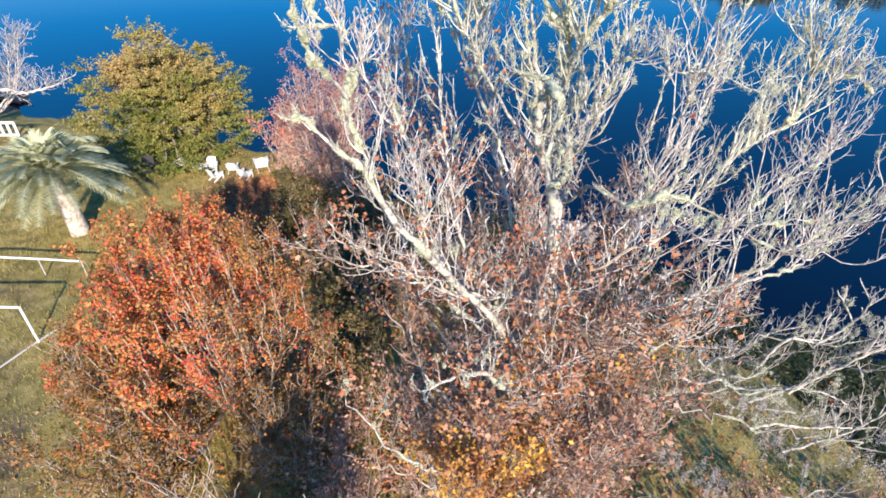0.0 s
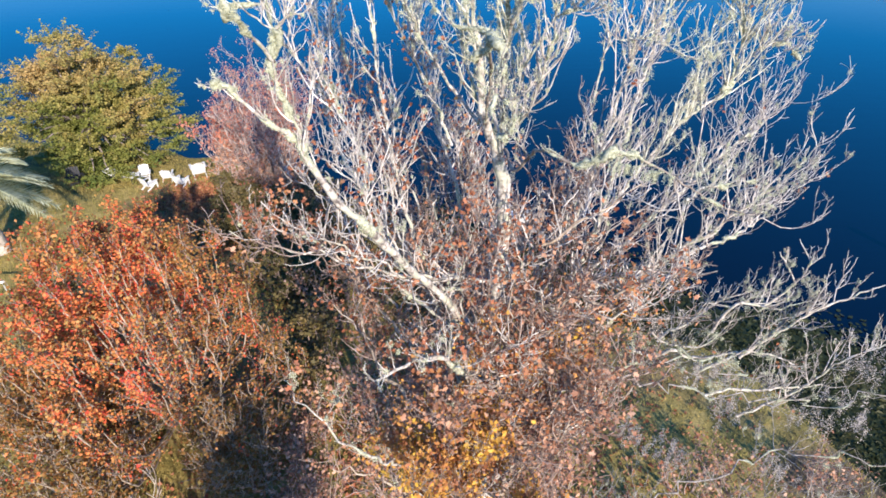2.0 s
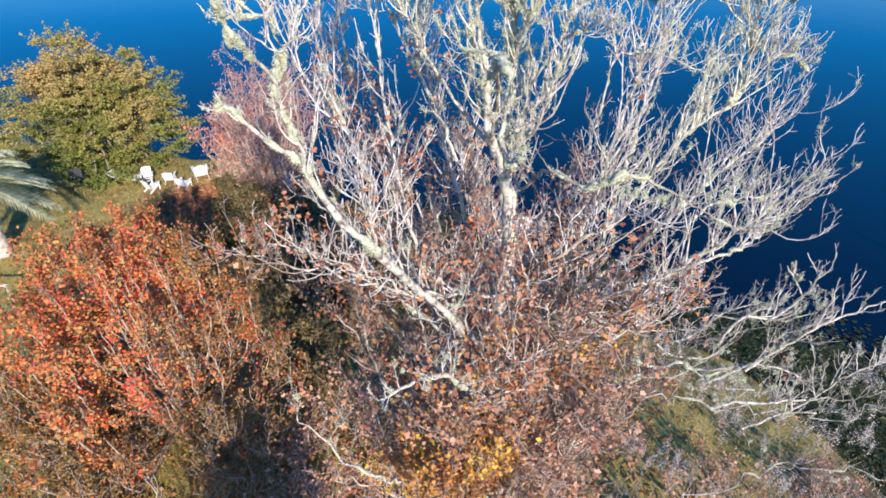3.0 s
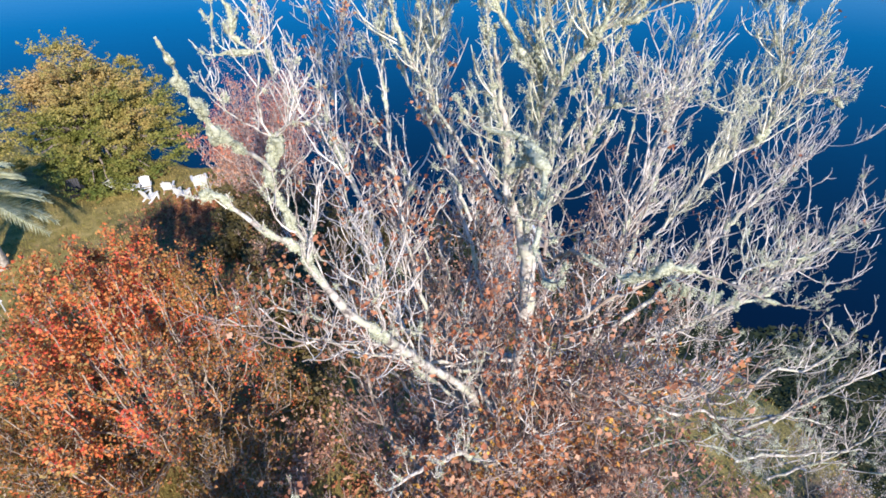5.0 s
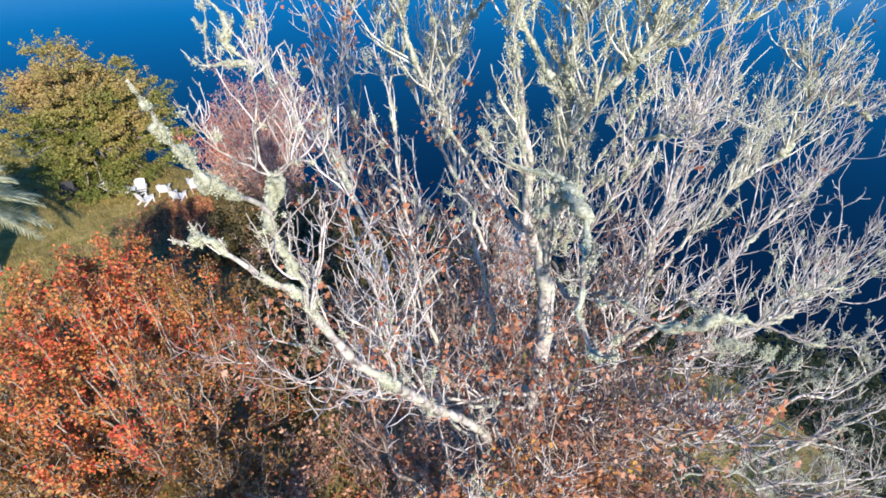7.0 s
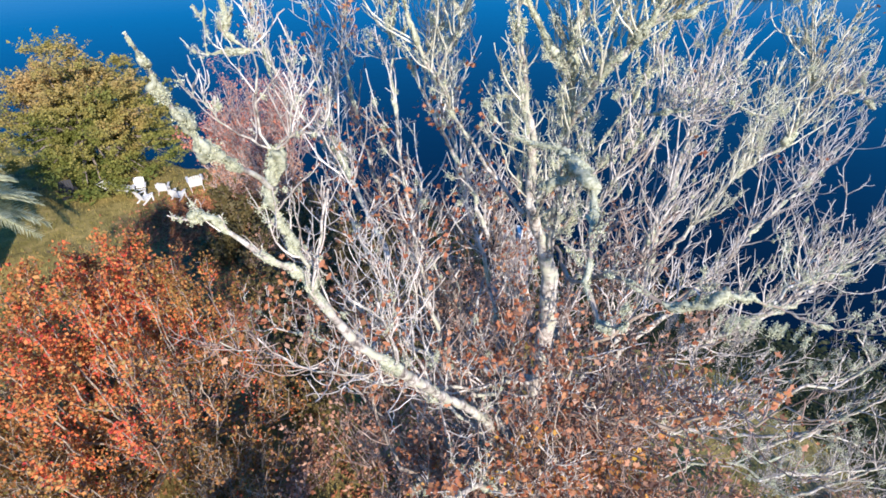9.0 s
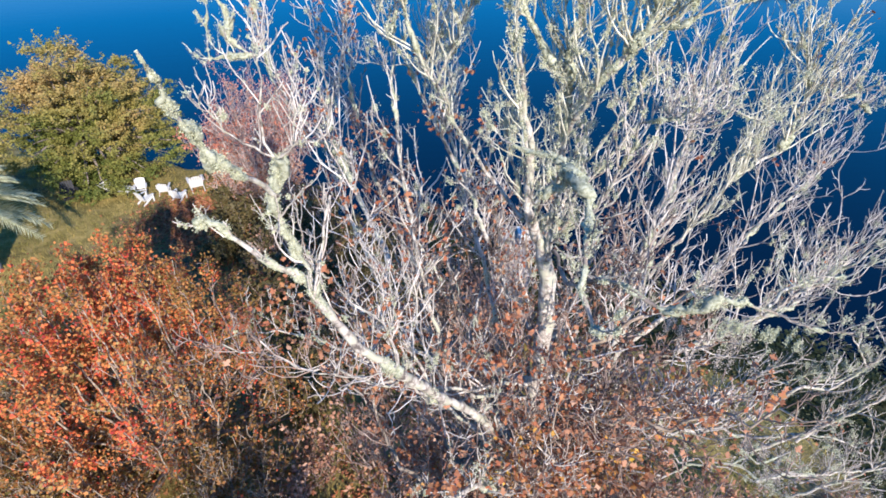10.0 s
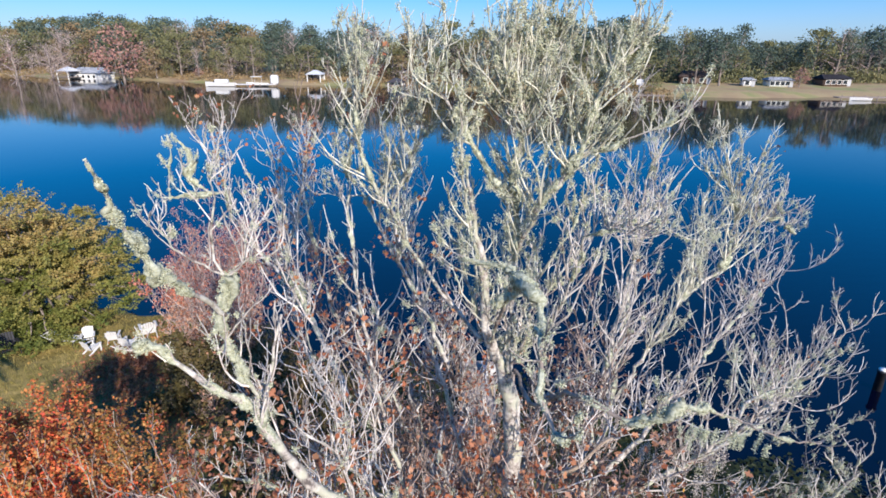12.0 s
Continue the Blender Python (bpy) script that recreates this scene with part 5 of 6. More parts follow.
for i in range(72):
    a, q = i * 2.399 + rng.uniform(-0.2, 0.2), (i + 0.5) / 72
    el = radians(84 - 99 * q + rng.uniform(-6, 6))
    ln, d = rng.uniform(1.9, 2.35), np.array((math.cos(a), math.sin(a), 0))
    s = np.linspace(0, 1, 15)
    droop = 0.55 + 0.5 * (1 - q)
    pts = heart + ln * (s[:, None] * d * max(0.25, math.cos(el)) + (s * math.sin(el) - droop * s ** 2.2 * 0.6)[:, None] * np.array((0, 0, 1)))
    tb = Tubes()
    tb.add(pts, np.linspace(0.02, 0.004, 15), 4)
    frond = part("frond", tb.mesh("frond"), rachis_mat, palm)
    side = np.array((-d[1], d[0], 0))
    vs = []
    for k in np.linspace(0.12, 0.99, 40):
        j = min(13, int(k * 14))
        p = pts[j] + (pts[j + 1] - pts[j]) * (k * 14 - j)
        tan = unit(pts[j + 1] - pts[j])
        ll = 0.52 * math.sin(math.pi * (0.12 + 0.8 * k)) + 0.1
        for sg in (-1, 1):
            w = unit(tan * 0.75 + sg * side * 0.75 + np.array((0, 0, 0.38))) * ll + rng.normal(0, 0.02, 3)
            tipp = p + w - np.array((0, 0, 0.12 * ll))
            vs += [p - tan * 0.022, p + tan * 0.022, (p + tipp) / 2 + tan * 0.022 + np.array((0, 0, 0.03)), tipp]
    tagged(part("leaflet_fringe", raw_mesh("leaflet_fringe", vs, np.arange(len(vs)).reshape(-1, 4)), LEAF_PALM, frond), kind="stuff")

# ---- white garden chairs ----


def slat_back_chair(at, turn, label, mat=WHITE_PAINT, group="chairs on the lawn"):
    """A low garden chair: sloped seat and fanned back of slats, wide arms, four legs."""
    t = thing("garden_chair", (0, 0, 0), label, "chair", group)
    for i in range(5):
        part("seat_slat", box_mesh("seat_slat", (0.52, 0.085, 0.022), pose(0, -0.22 + i * 0.1, 0.36 - i * 0.03, -16)), mat, t)
    for i in range(6):
        x = -0.225 + i * 0.09
        hh = 0.72 - 0.5 * abs(x) ** 1.5
        part("back_slat", box_mesh("back_slat", (0.09, 0.02, hh), pose(x * 1.12, 0.33 + hh * 0.16, 0.25 + hh * 0.47, -20, 0, 0) @ pose(0, 0, 0, 0, x * 14, 0)), mat, t)
    for x in (-0.31, 0.31):
        part("arm", box_mesh("arm", (0.13, 0.7, 0.024), pose(x * 1.08, 0.03, 0.56)), mat, t)
        part("front_leg", box_mesh("front_leg", (0.03, 0.1, 0.55), pose(x, -0.26, 0.275)), mat, t)
        part("rear_leg", box_mesh("rear_leg", (0.03, 0.11, 0.86), pose(x * 0.92, 0.12, 0.2, 64)), mat, t)
    part("back_rail", box_mesh("back_rail", (0.62, 0.022, 0.07), pose(0, 0.43, 0.5, -20)), mat, t)
    t.matrix_basis = pose(*at, 0, 0, turn) @ Matrix.Scale(0.78, 4)
    return t


first_chair = slat_back_chair((-7.98, 21.96, -0.08), 205, "white slatted garden chair on the lawn by the lake")
for cx, cy, ct in ((-8.35, 21.05, 165), (-9.15, 21.75, 190), (-9.55, 21.0, 150), (-9.95, 21.6, 20)):
    copy_thing(first_chair, pose(cx, cy, float(height(cx, cy)) + 0.01, 0, 0, ct) @ Matrix.Scale(0.76, 4))
lounger = thing("sun_lounger", (0, 0, 0), "low white slatted sun lounger with a dark metal frame", "lounger")
for x in (-0.3, 0.3):
    part("side_rail", box_mesh("side_rail", (0.04, 1.2, 0.05), pose(x, -0.1, 0.3)), DARK_METAL, lounger)
    for y in (-0.6, 0.45):
        part("leg", box_mesh("leg", (0.04, 0.04, 0.3), pose(x, y, 0.15)), DARK_METAL, lounger)
for i in range(7):
    part("slat", box_mesh("slat", (0.6, 0.11, 0.025), pose(0, -0.62 + i * 0.15, 0.335)), WHITE_PAINT, lounger)
for i in range(4):
    part("back_slat", box_mesh("back_slat", (0.6, 0.11, 0.025), pose(0, 0.47 + i * 0.12, 0.36 + i * 0.055, 24)), WHITE_PAINT, lounger)
part("back_frame", box_mesh("back_frame", (0.68, 0.04, 0.05), pose(0, 0.92, 0.57, 24)), DARK_METAL, lounger)
lounger.matrix_basis = pose(-10.7, 21.55, float(height(-10.7, 21.55)) + 0.01, 0, 0, 75) @ Matrix.Scale(0.8, 4)
slat_back_chair((-12.2, 21.0, 0.0), 40, "dark garden chair under the oak's edge", DARK_METAL, "")
# ---- white pipe frames on the lawn ----


def pipe(name, parent, pts, r, mat):
    tb = Tubes()
    tb.add(*smooth_line(pts, [r] * len(pts), 0.12), 8)
    return part(name, tb.mesh(name), mat, parent)


goal = thing("goal_frame", (-10.65, 11.37, 0), "white pipe goal frame with a grey ground bar on the lawn", "goal")
pipe("post", goal, [(-10.65, 11.37, 0), (-10.65, 11.37, 1.18)], 0.03, WHITE_PIPE)
pipe("crossbar", goal, [(-10.65, 11.37, 1.2), (-13.9, 11.3, 1.2)], 0.03, WHITE_PIPE)
pipe("post", goal, [(-13.9, 11.3, 0), (-13.9, 11.3, 1.18)], 0.03, WHITE_PIPE)
pipe("ground_bar", goal, [(-11.2, 9.9, 0.04), (-10.65, 11.37, 0.04), (-10.3, 12.1, 0.04)], 0.025, plain_material("grey_pipe", (0.4, 0.4, 0.38), 0.5))
fence = thing("rail_fence", (-12.2, 13.9, 0), "white pipe rail on thin grey posts beside the palm", "fence")
pipe("rail", fence, [(-16.5, 14.3, 0.62), (-13.0, 14.25, 0.62), (-10.9, 14.15, 0.62)], 0.03, WHITE_PIPE)
for fx in (-15.2, -12.3, -11.0):
    pipe("post", fence, [(fx, 14.22, 0), (fx, 14.22, 0.62)], 0.018, bpy.data.materials["grey_pipe"])

# ---- white balustrade and small boat at the shore ----
rail = thing("balustrade", (-21.6, 24.6, -0.05), "white wooden balustrade at the lakeside", "railing")
for z in (0.12, 0.72):
    part("rail", box_mesh("rail", (3.4, 0.09, 0.11), pose(-21.9, 24.5, z, 0, 0, 4)), WHITE_PAINT, rail)
for i in range(11):
    part("baluster", box_mesh("baluster", (0.12, 0.06, 0.62), pose(-23.45 + i * 0.32, 24.4 + i * 0.022, 0.4, 0, 0, 4)), WHITE_PAINT, rail)
boat = thing("rowing_boat", (-24.6, 31.2, WATER_Z), "small dark boat with a pale rim on the lake", "boat")


def hull(name, at, length, width, deep, turn, mat, parent):
    """An open hull: pointed bow, flat stern, with thickness."""
    bm = bmesh.new()
    rows = []
    for s in np.linspace(0, 1, 9):
        w = width / 2 * (1 - s ** 3) * (0.82 + 0.18 * math.sin(math.pi * s)) + 0.02
        y = s * length
        h = deep * (0.85 + 0.35 * s * s)
        rows.append([bm.verts.new(Vector(p)) for p in ((-w, y, h), (-w * 0.75, y, 0.05), (0, y, -0.08), (w * 0.75, y, 0.05), (w, y, h), (w * 0.86, y, h), (w * 0.62, y, 0.14), (-w * 0.62, y, 0.14), (-w * 0.86, y, h))])
    for a, b in zip(rows, rows[1:]):
        for i in range(9):
            bm.faces.new((a[i], a[(i + 1) % 9], b[(i + 1) % 9], b[i]))
    bm.faces.new(rows[0])
    bm.faces.new(rows[-1][::-1])
    bm.transform(pose(*at, 0, 0, turn))
    return part(name, bm, mat, parent)


hull("hull", (-24.6, 30.9, WATER_Z + 0.02), 3.0, 1.1, 0.42, 70, DARK_METAL, boat)
part("seat", box_mesh("seat", (0.9, 0.25, 0.03), pose(-25.9, 31.35, WATER_Z + 0.3, 0, 0, 70)), WHITE_PAINT, boat)

# ---- dock with a chair ----
dock = thing("dock", (2.8, 15.0, 0), "weathered grey plank dock over the shallow water", "dock")
da = Vector((0.8, 3.4, 0)).normalized()
ang = math.degrees(math.atan2(-da.x, da.y))
plank = box_mesh("plank", (1.1, 0.135, 0.035))
plank.materials.append(DOCK_WOOD)
for i in range(26):
    c = Vector((2.95, 13.7, -0.18)) + da * (i * 0.147)
    ob = part("plank", plank, None, dock)
    ob.matrix_basis = dock.matrix_basis.inverted() @ pose(c.x, c.y, c.z + 0.004 * math.sin(i * 5.1), 0, 0, ang + 0.6 * math.sin(i * 3.3))
    ob.matrix_parent_inverse = Matrix()
wide = box_mesh("deck_plank", (1.7, 0.135, 0.035))
wide.materials.append(DOCK_WOOD)
for i in range(9):
    c = Vector((4.0, 17.2, -0.18)) + da * (i * 0.147)
    ob = part("deck_plank", wide, None, dock)
    ob.matrix_basis = dock.matrix_basis.inverted() @ pose(c.x, c.y, c.z + 0.004 * math.sin(i * 4.1), 0, 0, ang + 0.5 * math.sin(i * 2.3))
    ob.matrix_parent_inverse = Matrix()
for sx, sy in ((2.5, 14.7), (3.6, 14.5), (3.15, 16.9), (4.9, 17.1), (3.45, 18.3), (5.15, 18.2)):
    tb = Tubes()
    tb.add([(sx, sy, -2.2), (sx, sy, 0.12)], [0.08, 0.075], 9)
    part("piling", tb.mesh("piling"), DOCK_WOOD, dock)
for o in (-0.4, 0.4):
    c = Vector((2.95, 13.7, -0.26)) + da * 1.9 + Vector((da.y, -da.x, 0)) * o
    part("beam", box_mesh("beam", (0.06, 4.0, 0.12), pose(c.x, c.y, c.z, 0, 0, ang)), DOCK_WOOD, dock)
slat_back_chair((4.25, 17.45, -0.155), ang + 190, "white slatted garden chair on the dock, facing the lake", WHITE_PAINT, "")
tb = Tubes()
tb.add([(17.2, 15.4, -2.8), (17.2, 15.4, 0.1), (17.2, 15.4, 0.101), (17.2, 15.4, 0.16), (17.2, 15.4, 0.161)], [0.14, 0.13, 0.16, 0.15, 0.01], 12)
stump = thing("mooring_post", (17.2, 15.4, -2.8), "dark mooring post with a pale cap in the lake", "post")
part("post", tb.mesh("post"), DARK_METAL, stump)
tb = Tubes()
tb.add([(17.2, 15.4, 0.162), (17.2, 15.4, 0.163), (17.2, 15.4, 0.22), (17.2, 15.4, 0.23)], [0.01, 0.13, 0.12, 0.01], 12)
part("cap", tb.mesh("cap"), WHITE_PAINT, stump)

# ---- the far bank: trees ----
rng = np.random.default_rng(77)
# Far leaf colours are lifted and greyed to stand in for distance haze.
FAR_HAZED_LEAF = {
    "pine": leaf_material("far_pine_needles", [(0.0, (0.07, 0.1, 0.07)), (0.6, (0.12, 0.16, 0.12)), (1.0, (0.2, 0.24, 0.18))], 0.2),
    "oak": leaf_material("far_olive_leaf", [(0.0, (0.12, 0.13, 0.06)), (0.6, (0.23, 0.22, 0.1)), (1.0, (0.37, 0.3, 0.16))], 0.15),
    "gold": leaf_material("far_tan_leaf", [(0.0, (0.19, 0.14, 0.08)), (0.6, (0.35, 0.25, 0.13)), (1.0, (0.47, 0.34, 0.19))], 0.15),
    "bare": leaf_material("far_bare_twig", [(0.0, (0.3, 0.23, 0.2)), (0.6, (0.5, 0.4, 0.34)), (1.0, (0.64, 0.53, 0.46))], 0.15),
    "red": leaf_material("far_red_leaf", [(0.0, (0.3, 0.15, 0.12)), (0.6, (0.46, 0.25, 0.2)), (1.0, (0.56, 0.35, 0.29))], 0.15),
}


def far_tree(kind, seed):
    """A distant tree of height 1, to be scaled by its copies: trunk with limbs, and a gappy crown of small clumps."""
    r = np.random.default_rng(seed)
    t = thing(kind + "_tree", (0, 0, 0), {"pine": "tall dark green pine on the far bank", "oak": "round olive-green tree on the far bank", "gold": "tan autumn tree on the far bank",
                                          "bare": "bare grey-brown tree on the far bank", "red": "rusty red autumn tree on the far bank"}[kind], "tree", "trees on the far bank")
    n = {"pine": 52, "oak": 64, "gold": 56, "bare": 50, "red": 54}[kind]
    low, wide = (0.3, 0.22) if kind == "pine" else (0.12, 0.38)
    z = low + (0.97 - low) * r.random(n) ** 0.85
    prof = np.sin(np.pi * np.clip((z - low) / (1.02 - low), 0.04, 1) ** 0.8) * wide + 0.03
    a, q = r.uniform(0, 2 * np.pi, n), r.random(n) ** 0.45
    c = np.stack((np.cos(a) * q * prof, np.sin(a) * q * prof, z), 1)
    tb = Tubes()
    tb.add(*smooth_line([(0, 0, -0.03), (0.01, 0, 0.4), (0, 0.01, 0.9)], [0.022, 0.014, 0.004], 0.1, 0.004, r), 6)
    part("trunk", tb.mesh("trunk"), BARK_GREY, t)
    tb = Tubes()
    for p in c[::3]:
        s = np.array((0, 0, max(0.12, p[2] - 0.18)))
        tb.add(*smooth_line([s, (s + p) / 2 + (0, 0, 0.01), p], [0.009, 0.006, 0.002], 0.14, 0.004, r), 3)
    tagged(part("limb_growth", tb.mesh("limb_growth"), BARK_GREY if kind != "bare" else BARK_PINK, t), kind="stuff")
    per = 24 if kind != "bare" else 18
    k = np.repeat(c, per, axis=0) + r.normal(0, 1, (n * per, 3)) * np.array((0.06, 0.06, 0.034))
    part("crown", small_leaves("crown", r, k, 0.036 if kind != "bare" else 0.018), FAR_HAZED_LEAF[kind], t)
    return t


kinds = [far_tree(k, s) for k, s in (("pine", 1), ("pine", 2), ("oak", 3), ("oak", 4), ("gold", 5), ("bare", 6), ("bare", 7), ("red", 8))]
CLEAR = ((-121, -97, 14), (-96, -80, 12), (-50, -22, 10), (84, 132, 22), (132, 175, 22))


def plant(t, x, y, h, wide=1.0):
    m = pose(x, y, float(height(x, y)) - 0.05, 0, 0, rng.uniform(0, 360))
    ob = copy_thing(t, m)
    ob.scale = (h * wide, h * wide, h)


for row, (depth, gap, hlo, hhi, mixw) in enumerate(((3, 9.0, 3, 10, (0, 1, 5, 5, 3, 4, 3, 0.7)), (10, 6.5, 6, 15, (2, 2, 4, 4, 3, 4, 3, 0.6)), (20, 5.5, 9, 18, (4, 4, 4, 4, 2, 3, 3, 0.4)),
                                                   (36, 5.0, 11, 19, (6, 6, 3, 3, 1, 1, 1, 0.1)), (55, 4.6, 12, 20.5, (8, 8, 1.5, 1.5, 0.3, 0.3, 0.3, 0)))):
    x = -270.0
    while x < 215:
        x += gap * rng.uniform(0.6, 1.4)
        y = float(shore(FAR, x)) + depth + rng.uniform(-2.5, 2.5)
        if any(a < x < b and depth < d for a, b, d in CLEAR) or (row < 2 and rng.random() < 0.12):
            continue
        w = np.array(mixw, float)
        k = rng.choice(8, p=w / w.sum())
        plant(kinds[k], x, y, rng.uniform(hlo, hhi) * (0.9 if x > 105 else float(np.interp(x, (-90, -20), (1.28, 1.0)))), rng.uniform(0.95, 1.5) if k > 1 else rng.uniform(0.8, 1.3))
plant(kinds[7], -88, 240, 21, 1.2)
plant(kinds[5], -128, 244, 19, 1.35)
plant(kinds[6], -116, 246, 17, 1.3)
plant(kinds[7], 126.6, 148, 5.5, 1.1)
plant(kinds[1], 104, 152, 14.5, 1.1)
plant(kinds[0], 99, 156, 15, 1.0)
plant(kinds[7], -58, 230, 4, 1.2)
plant(kinds[4], 40, 178, 13, 1.2)
for i, t in enumerate(kinds):
    t.matrix_basis = pose(-190 + i * 55, 330 + i * 3, float(height(-190 + i * 55, 330 + i * 3)) - 0.05)
    t.scale = (17, 17, 17)

wx = rng.uniform(-280, 230, 50000)
wd = rng.uniform(58, 80, 50000)
wy = shore(FAR, wx) + wd
top = (11 + 2.5 * np.sin(wx * 0.13) + 1.5 * np.sin(wx * 0.31)) * np.interp(wx, (-90, -20, 100, 120), (1.25, 1.0, 1.0, 0.9))
wz = height(wx, wy) + top * rng.random(50000) ** 0.8
tagged(part("far_woods", small_leaves("far_woods", rng, np.stack((wx, wy, wz), 1), 1.2), FAR_HAZED_LEAF["pine"]), "dense mixed woods behind the far bank", "woods", kind="stuff")
wx = rng.uniform(-220, 85, 30000)
wy = shore(FAR, wx) + rng.uniform(0.6, 26, 30000)
wz = height(wx, wy) + (1.2 + 1.1 * np.sin(wx * 0.21) + 0.7 * np.sin(wx * 0.7 + wy)) .clip(0.2) * rng.random(30000)
keep = ~(((wx > -122) & (wx < -96)) | ((wx > -48) & (wx < -20) & (wy < shore(FAR, wx) + 6)))
tagged(part("far_undergrowth", small_leaves("far_undergrowth", rng, np.stack((wx, wy, wz), 1)[keep], 0.6), FAR_HAZED_LEAF["gold"]), "tan and olive undergrowth along the far shore", "shrubs", kind="stuff")

wx = rng.uniform(70, 220, 16000)
wy = shore(FAR, wx) + rng.uniform(24, 36, 16000)
wz = height(wx, wy) + (3.0 + 1.4 * np.sin(wx * 0.33) + 0.8 * np.sin(wx * 0.9 + wy)).clip(0.6) * rng.random(16000)
tagged(part("far_hedge", small_leaves("far_hedge", rng, np.stack((wx, wy, wz), 1), 0.6), FAR_HAZED_LEAF["oak"]), "olive shrubs under the trees behind the far houses", "shrubs", kind="stuff")

# ---- the far bank: houses, docks, boats ----
WALLS = {k: plain_material(k + "_siding", c, 0.7, 2.0, 0.1) for k, c in (("white", (0.74, 0.73, 0.7)), ("brown", (0.13, 0.085, 0.065)), ("grey", (0.4, 0.4, 0.4)))}
ROOFS = {k: plain_material(k + "_roofing", c, 0.8, 3.0, 0.2) for k, c in (("pale", (0.55, 0.56, 0.58)), ("dark", (0.06, 0.055, 0.06)), ("brown", (0.16, 0.11, 0.09)))}
PANE = plain_material("dark_window_glass", (0.02, 0.025, 0.03), 0.08, 2.0, 0.1, 0.0)


def house(x, y, w, d, h, rise, turn, wall, roof, label, windows=3):
    z = float(height(x, y)) - 0.1
    m = pose(x, y, z, 0, 0, turn)
    t = thing("house", (x, y, z), label, "house", turn=turn)
    part("wall", box_mesh("wall", (w, d, h), m @ pose(0, 0, h / 2)), WALLS[wall], t)
    bm = bmesh.new()
    o = 0.5
    v = [bm.verts.new(p) for p in ((-w / 2 - o, -d / 2 - o, h), (w / 2 + o, -d / 2 - o, h), (w / 2 + o, d / 2 + o, h), (-w / 2 - o, d / 2 + o, h), (-w / 2 - o * 0.3 + w * 0.12, 0, h + rise), (w / 2 + o * 0.3 - w * 0.12, 0, h + rise))]
    for f in ((0, 1, 5, 4), (2, 3, 4, 5), (1, 2, 5), (3, 0, 4), (3, 2, 1, 0)):
        bm.faces.new([v[i] for i in f])
    bmesh.ops.solidify(bm, geom=bm.faces[:], thickness=0.12)
    bm.transform(m)
    part("roof", bm, ROOFS[roof], t)
    for i in range(windows):
        wx = -w / 2 + w * (i + 0.7) / (windows + 0.8)
        win = part("window", box_mesh("window", (1.3, 0.1, 1.3), m @ pose(wx, -d / 2 - 0.03, h * 0.55)), WALLS["white"], t)
        part("pane", box_mesh("pane", (1.1, 0.06, 1.1), m @ pose(wx, -d / 2 - 0.07, h * 0.55)), PANE, win)
    part("door", box_mesh("door", (1.0, 0.1, 2.05), m @ pose(w * 0.42, -d / 2 - 0.04, 1.02)), WALLS["grey"], t)
    return t


house(-106, 256, 15, 8, 2.8, 2.2, -22, "white", "pale", "long white lakeside house with a pale hipped roof", 5)
house(21, 206, 9, 7, 3.2, 2.2, -20, "grey", "dark", "grey house with a dark roof among trees")
house(101.0, 160, 8.5, 7, 2.0, 1.7, -25, "brown", "brown", "dark brown house with a brown roof on the far bank")
house(122.8, 152, 6.5, 5, 1.9, 0.8, -18, "white", "pale", "low white house behind the far shore", 4)
house(112.8, 152, 3, 3, 1.7, 0.7, -18, "white", "pale", "small white shed beside the white house", 1)
house(140.5, 152, 8, 6, 2.0, 1.2, -10, "brown", "dark", "long dark house on the far bank", 4)


def boathouse(x, y, w, d, h, turn, roof, label):
    m = pose(x, y, WATER_Z, 0, 0, turn)
    t = thing("boathouse", (x, y, WATER_Z), label, "boathouse", turn=turn)
    for sx in (-1, 1):
        for sy in (-1, 1):
            part("post", box_mesh("post", (0.3, 0.3, h + 2.5), m @ pose(sx * w * 0.46, sy * d * 0.46, h / 2 - 1.25)), WALLS["white"], t)
    part("deck", box_mesh("deck", (w + 1.5, d, 0.2), m @ pose(0, 0, 0.75)), DOCK_WOOD, t)
    bm = bmesh.new()
    v = [bm.verts.new(p) for p in ((-w * 0.58, -d * 0.58, h), (w * 0.58, -d * 0.58, h), (w * 0.58, d * 0.58, h), (-w * 0.58, d * 0.58, h), (-w * 0.12, 0, h + w * 0.28), (w * 0.12, 0, h + w * 0.28))]
    for f in ((0, 1, 5, 4), (2, 3, 4, 5), (1, 2, 5), (3, 0, 4), (3, 2, 1, 0)):
        bm.faces.new([v[i] for i in f])
    bm.transform(m)
    part("roof", bm, ROOFS[roof], t)
    part("wall", box_mesh("wall", (w * 0.9, 0.15, h * 0.7), m @ pose(0, d * 0.45, h * 0.6)), WALLS["grey"], t)
    return t


boathouse(-113, 252, 6, 6, 3.0, -25, "pale", "open boathouse with a pale hipped roof over the water")
boathouse(-13, 205, 5, 5, 3.4, -15, "pale", "small boathouse with white posts over the lake")
boathouse(13.5, 186, 5, 4, 1.6, -15, "dark", "low dark boat shelter on posts")


def pier(x, y, length, width, turn, label, mat=DOCK_WOOD):
    m = pose(x, y, WATER_Z, 0, 0, turn)
    t = thing("pier", (x, y, WATER_Z), label, "pier", turn=turn)
    part("deck", box_mesh("deck", (length, width, 0.22), m @ pose(0, 0, 0.6)), mat, t)
    for i in range(6):
        tb = Tubes()
        p = m @ Vector(((i - 2.5) * length / 5.5, -width * 0.45, 0))
        tb.add([(p.x, p.y, -3.0), (p.x, p.y, 0.5)], [0.14, 0.13], 7)
        part("piling", tb.mesh("piling"), DOCK_WOOD, t)
    return t


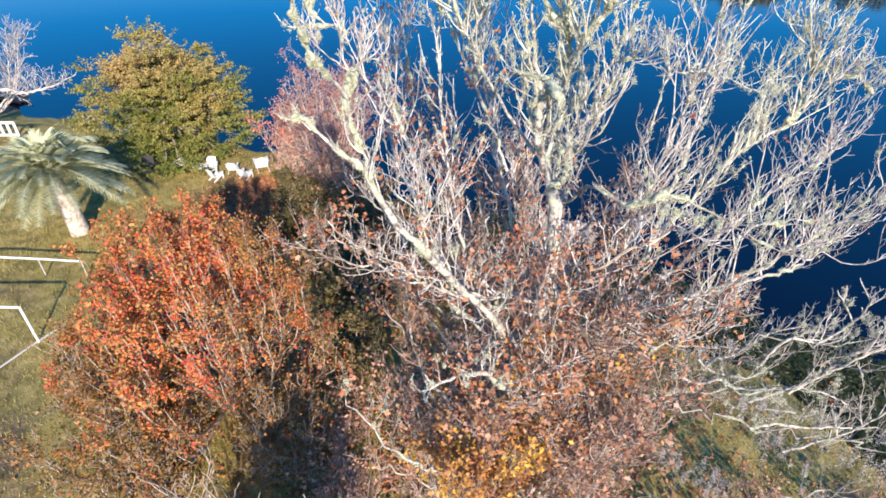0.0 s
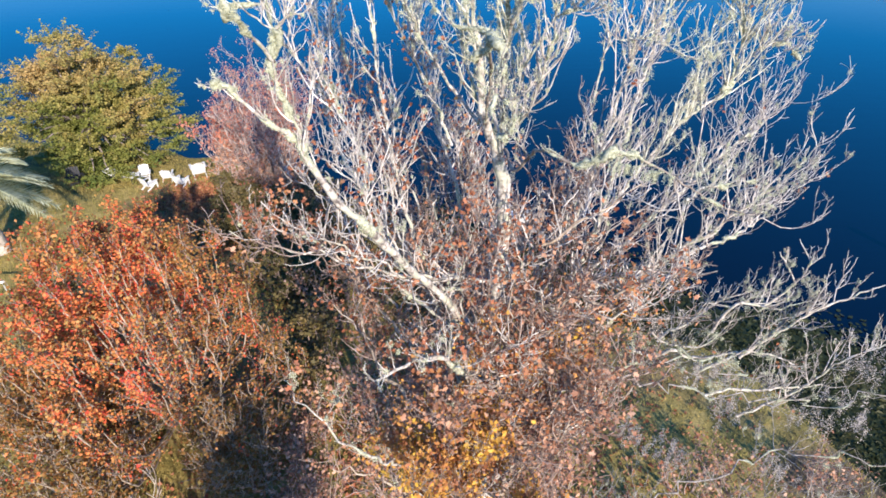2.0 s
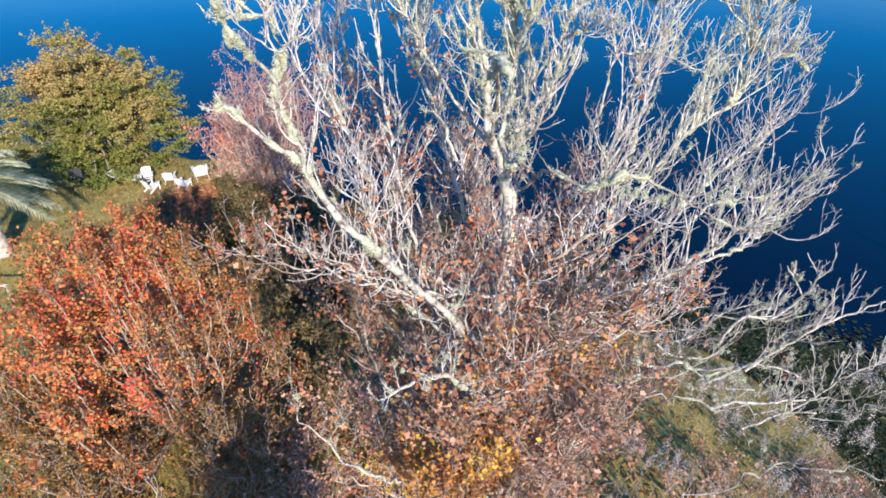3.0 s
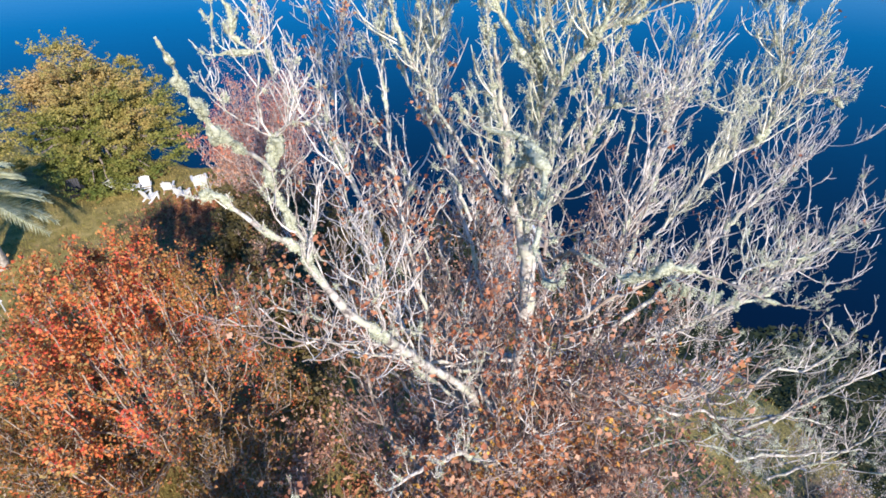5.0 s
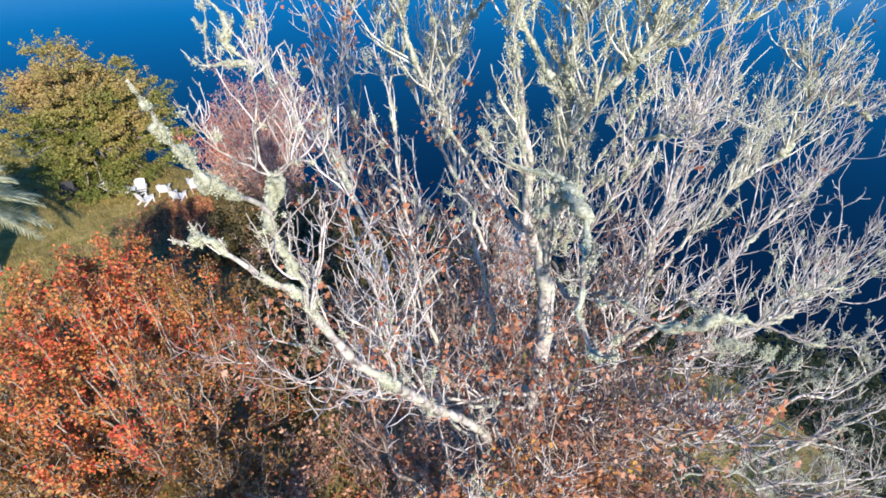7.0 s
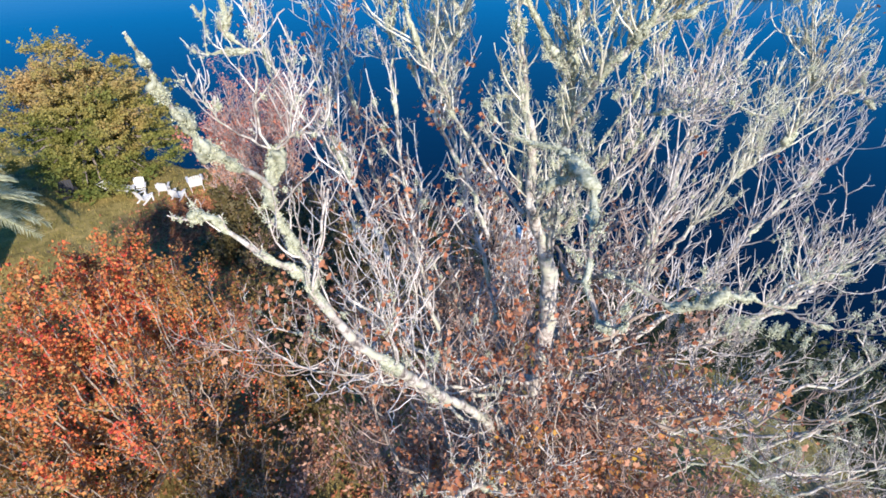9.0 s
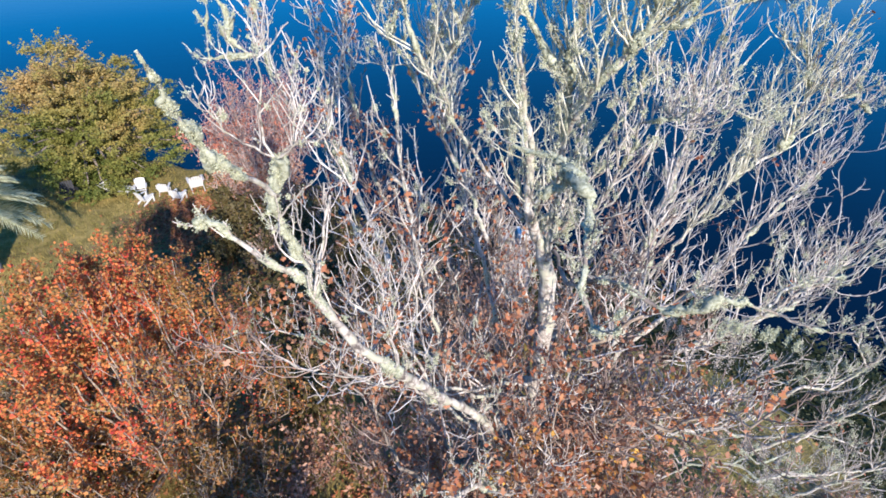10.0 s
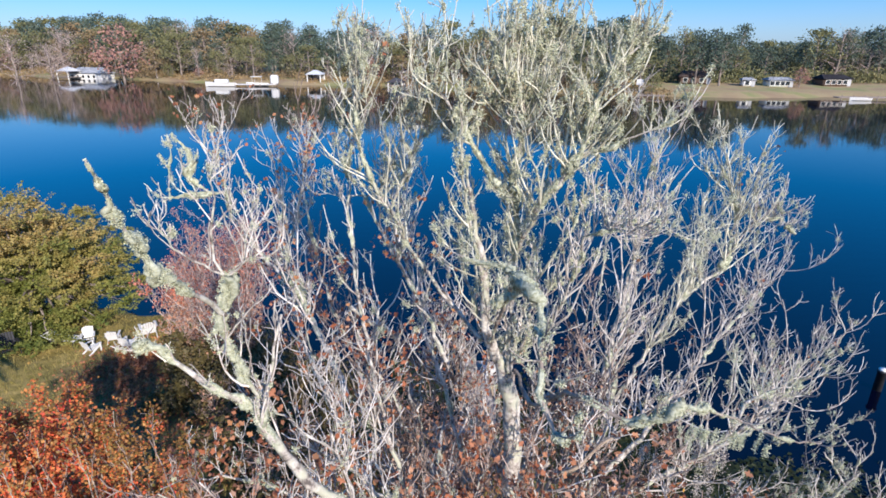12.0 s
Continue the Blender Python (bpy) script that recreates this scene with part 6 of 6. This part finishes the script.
PALE_DECK = plain_material("pale_bleached_deck", (0.6, 0.58, 0.55), 0.8, 2.0, 0.15)
pier(-36, 196, 22, 3.2, -6, "long pale pier on the far shore", PALE_DECK)
pier(75, 137, 7, 2.0, -30, "small grey pier below the brown bank")
pier(128, 126, 16, 2.4, -12, "grey pier beside the far lawn")
boat2 = thing("motor_boat", (-42, 193, WATER_Z), "white motor boat with a low cabin at the pale pier", "boat")
hull("hull", (-38, 194.5, WATER_Z + 0.1), 9.5, 3.0, 1.2, 84, WHITE_PAINT, boat2)
part("cabin", box_mesh("cabin", (4.2, 1.8, 1.1), pose(-42.2, 194.8, 1.1, 0, 0, -6)), WHITE_PAINT, boat2)
part("windscreen", box_mesh("windscreen", (0.2, 1.6, 0.7), pose(-44.4, 195.0, 1.1, 0, 20, -6)), PANE, boat2)
boat3 = thing("motor_boat", (-30, 195, WATER_Z), "white boat under a pale canopy at the pier", "boat")
hull("hull", (-28, 196, WATER_Z + 0.1), 7, 2.4, 1.0, 84, WHITE_PAINT, boat3)
part("canopy", box_mesh("canopy", (3.4, 2.2, 0.2), pose(-31.5, 196.3, 2.4, 0, 0, -6)), WHITE_PAINT, boat3)
for o in (-1.5, 1.5):
    part("post", box_mesh("post", (0.08, 0.08, 2.0), pose(-31.5 + o, 196.3, 1.4)), WHITE_PAINT, boat3)
lift = thing("white_panel_shelter", (-26.0, 194, WATER_Z), "upright white shelter at the pier's end", "shelter")
part("panel", box_mesh("panel", (2.4, 2.2, 2.9), pose(-25.6, 194.6, 1.5, 0, 0, -6)), WHITE_PAINT, lift)
boat4 = thing("pontoon_boat", (123, 128, WATER_Z), "small white flat boat at the grey pier", "boat")
hull("hull", (126, 123.6, WATER_Z + 0.05), 5, 2.0, 0.7, 80, WHITE_PAINT, boat4)
sign = thing("white_board", (76, 148, 0.5), "white board on a post on the far bank", "sign")
part("board", box_mesh("board", (1.8, 0.12, 1.5), pose(77, 147, 2.8, 0, 0, -25)), WHITE_PAINT, sign)
part("post", box_mesh("post", (0.12, 0.12, 2.4), pose(77, 147.1, 1.4, 0, 0, -25)), WHITE_PAINT, sign)
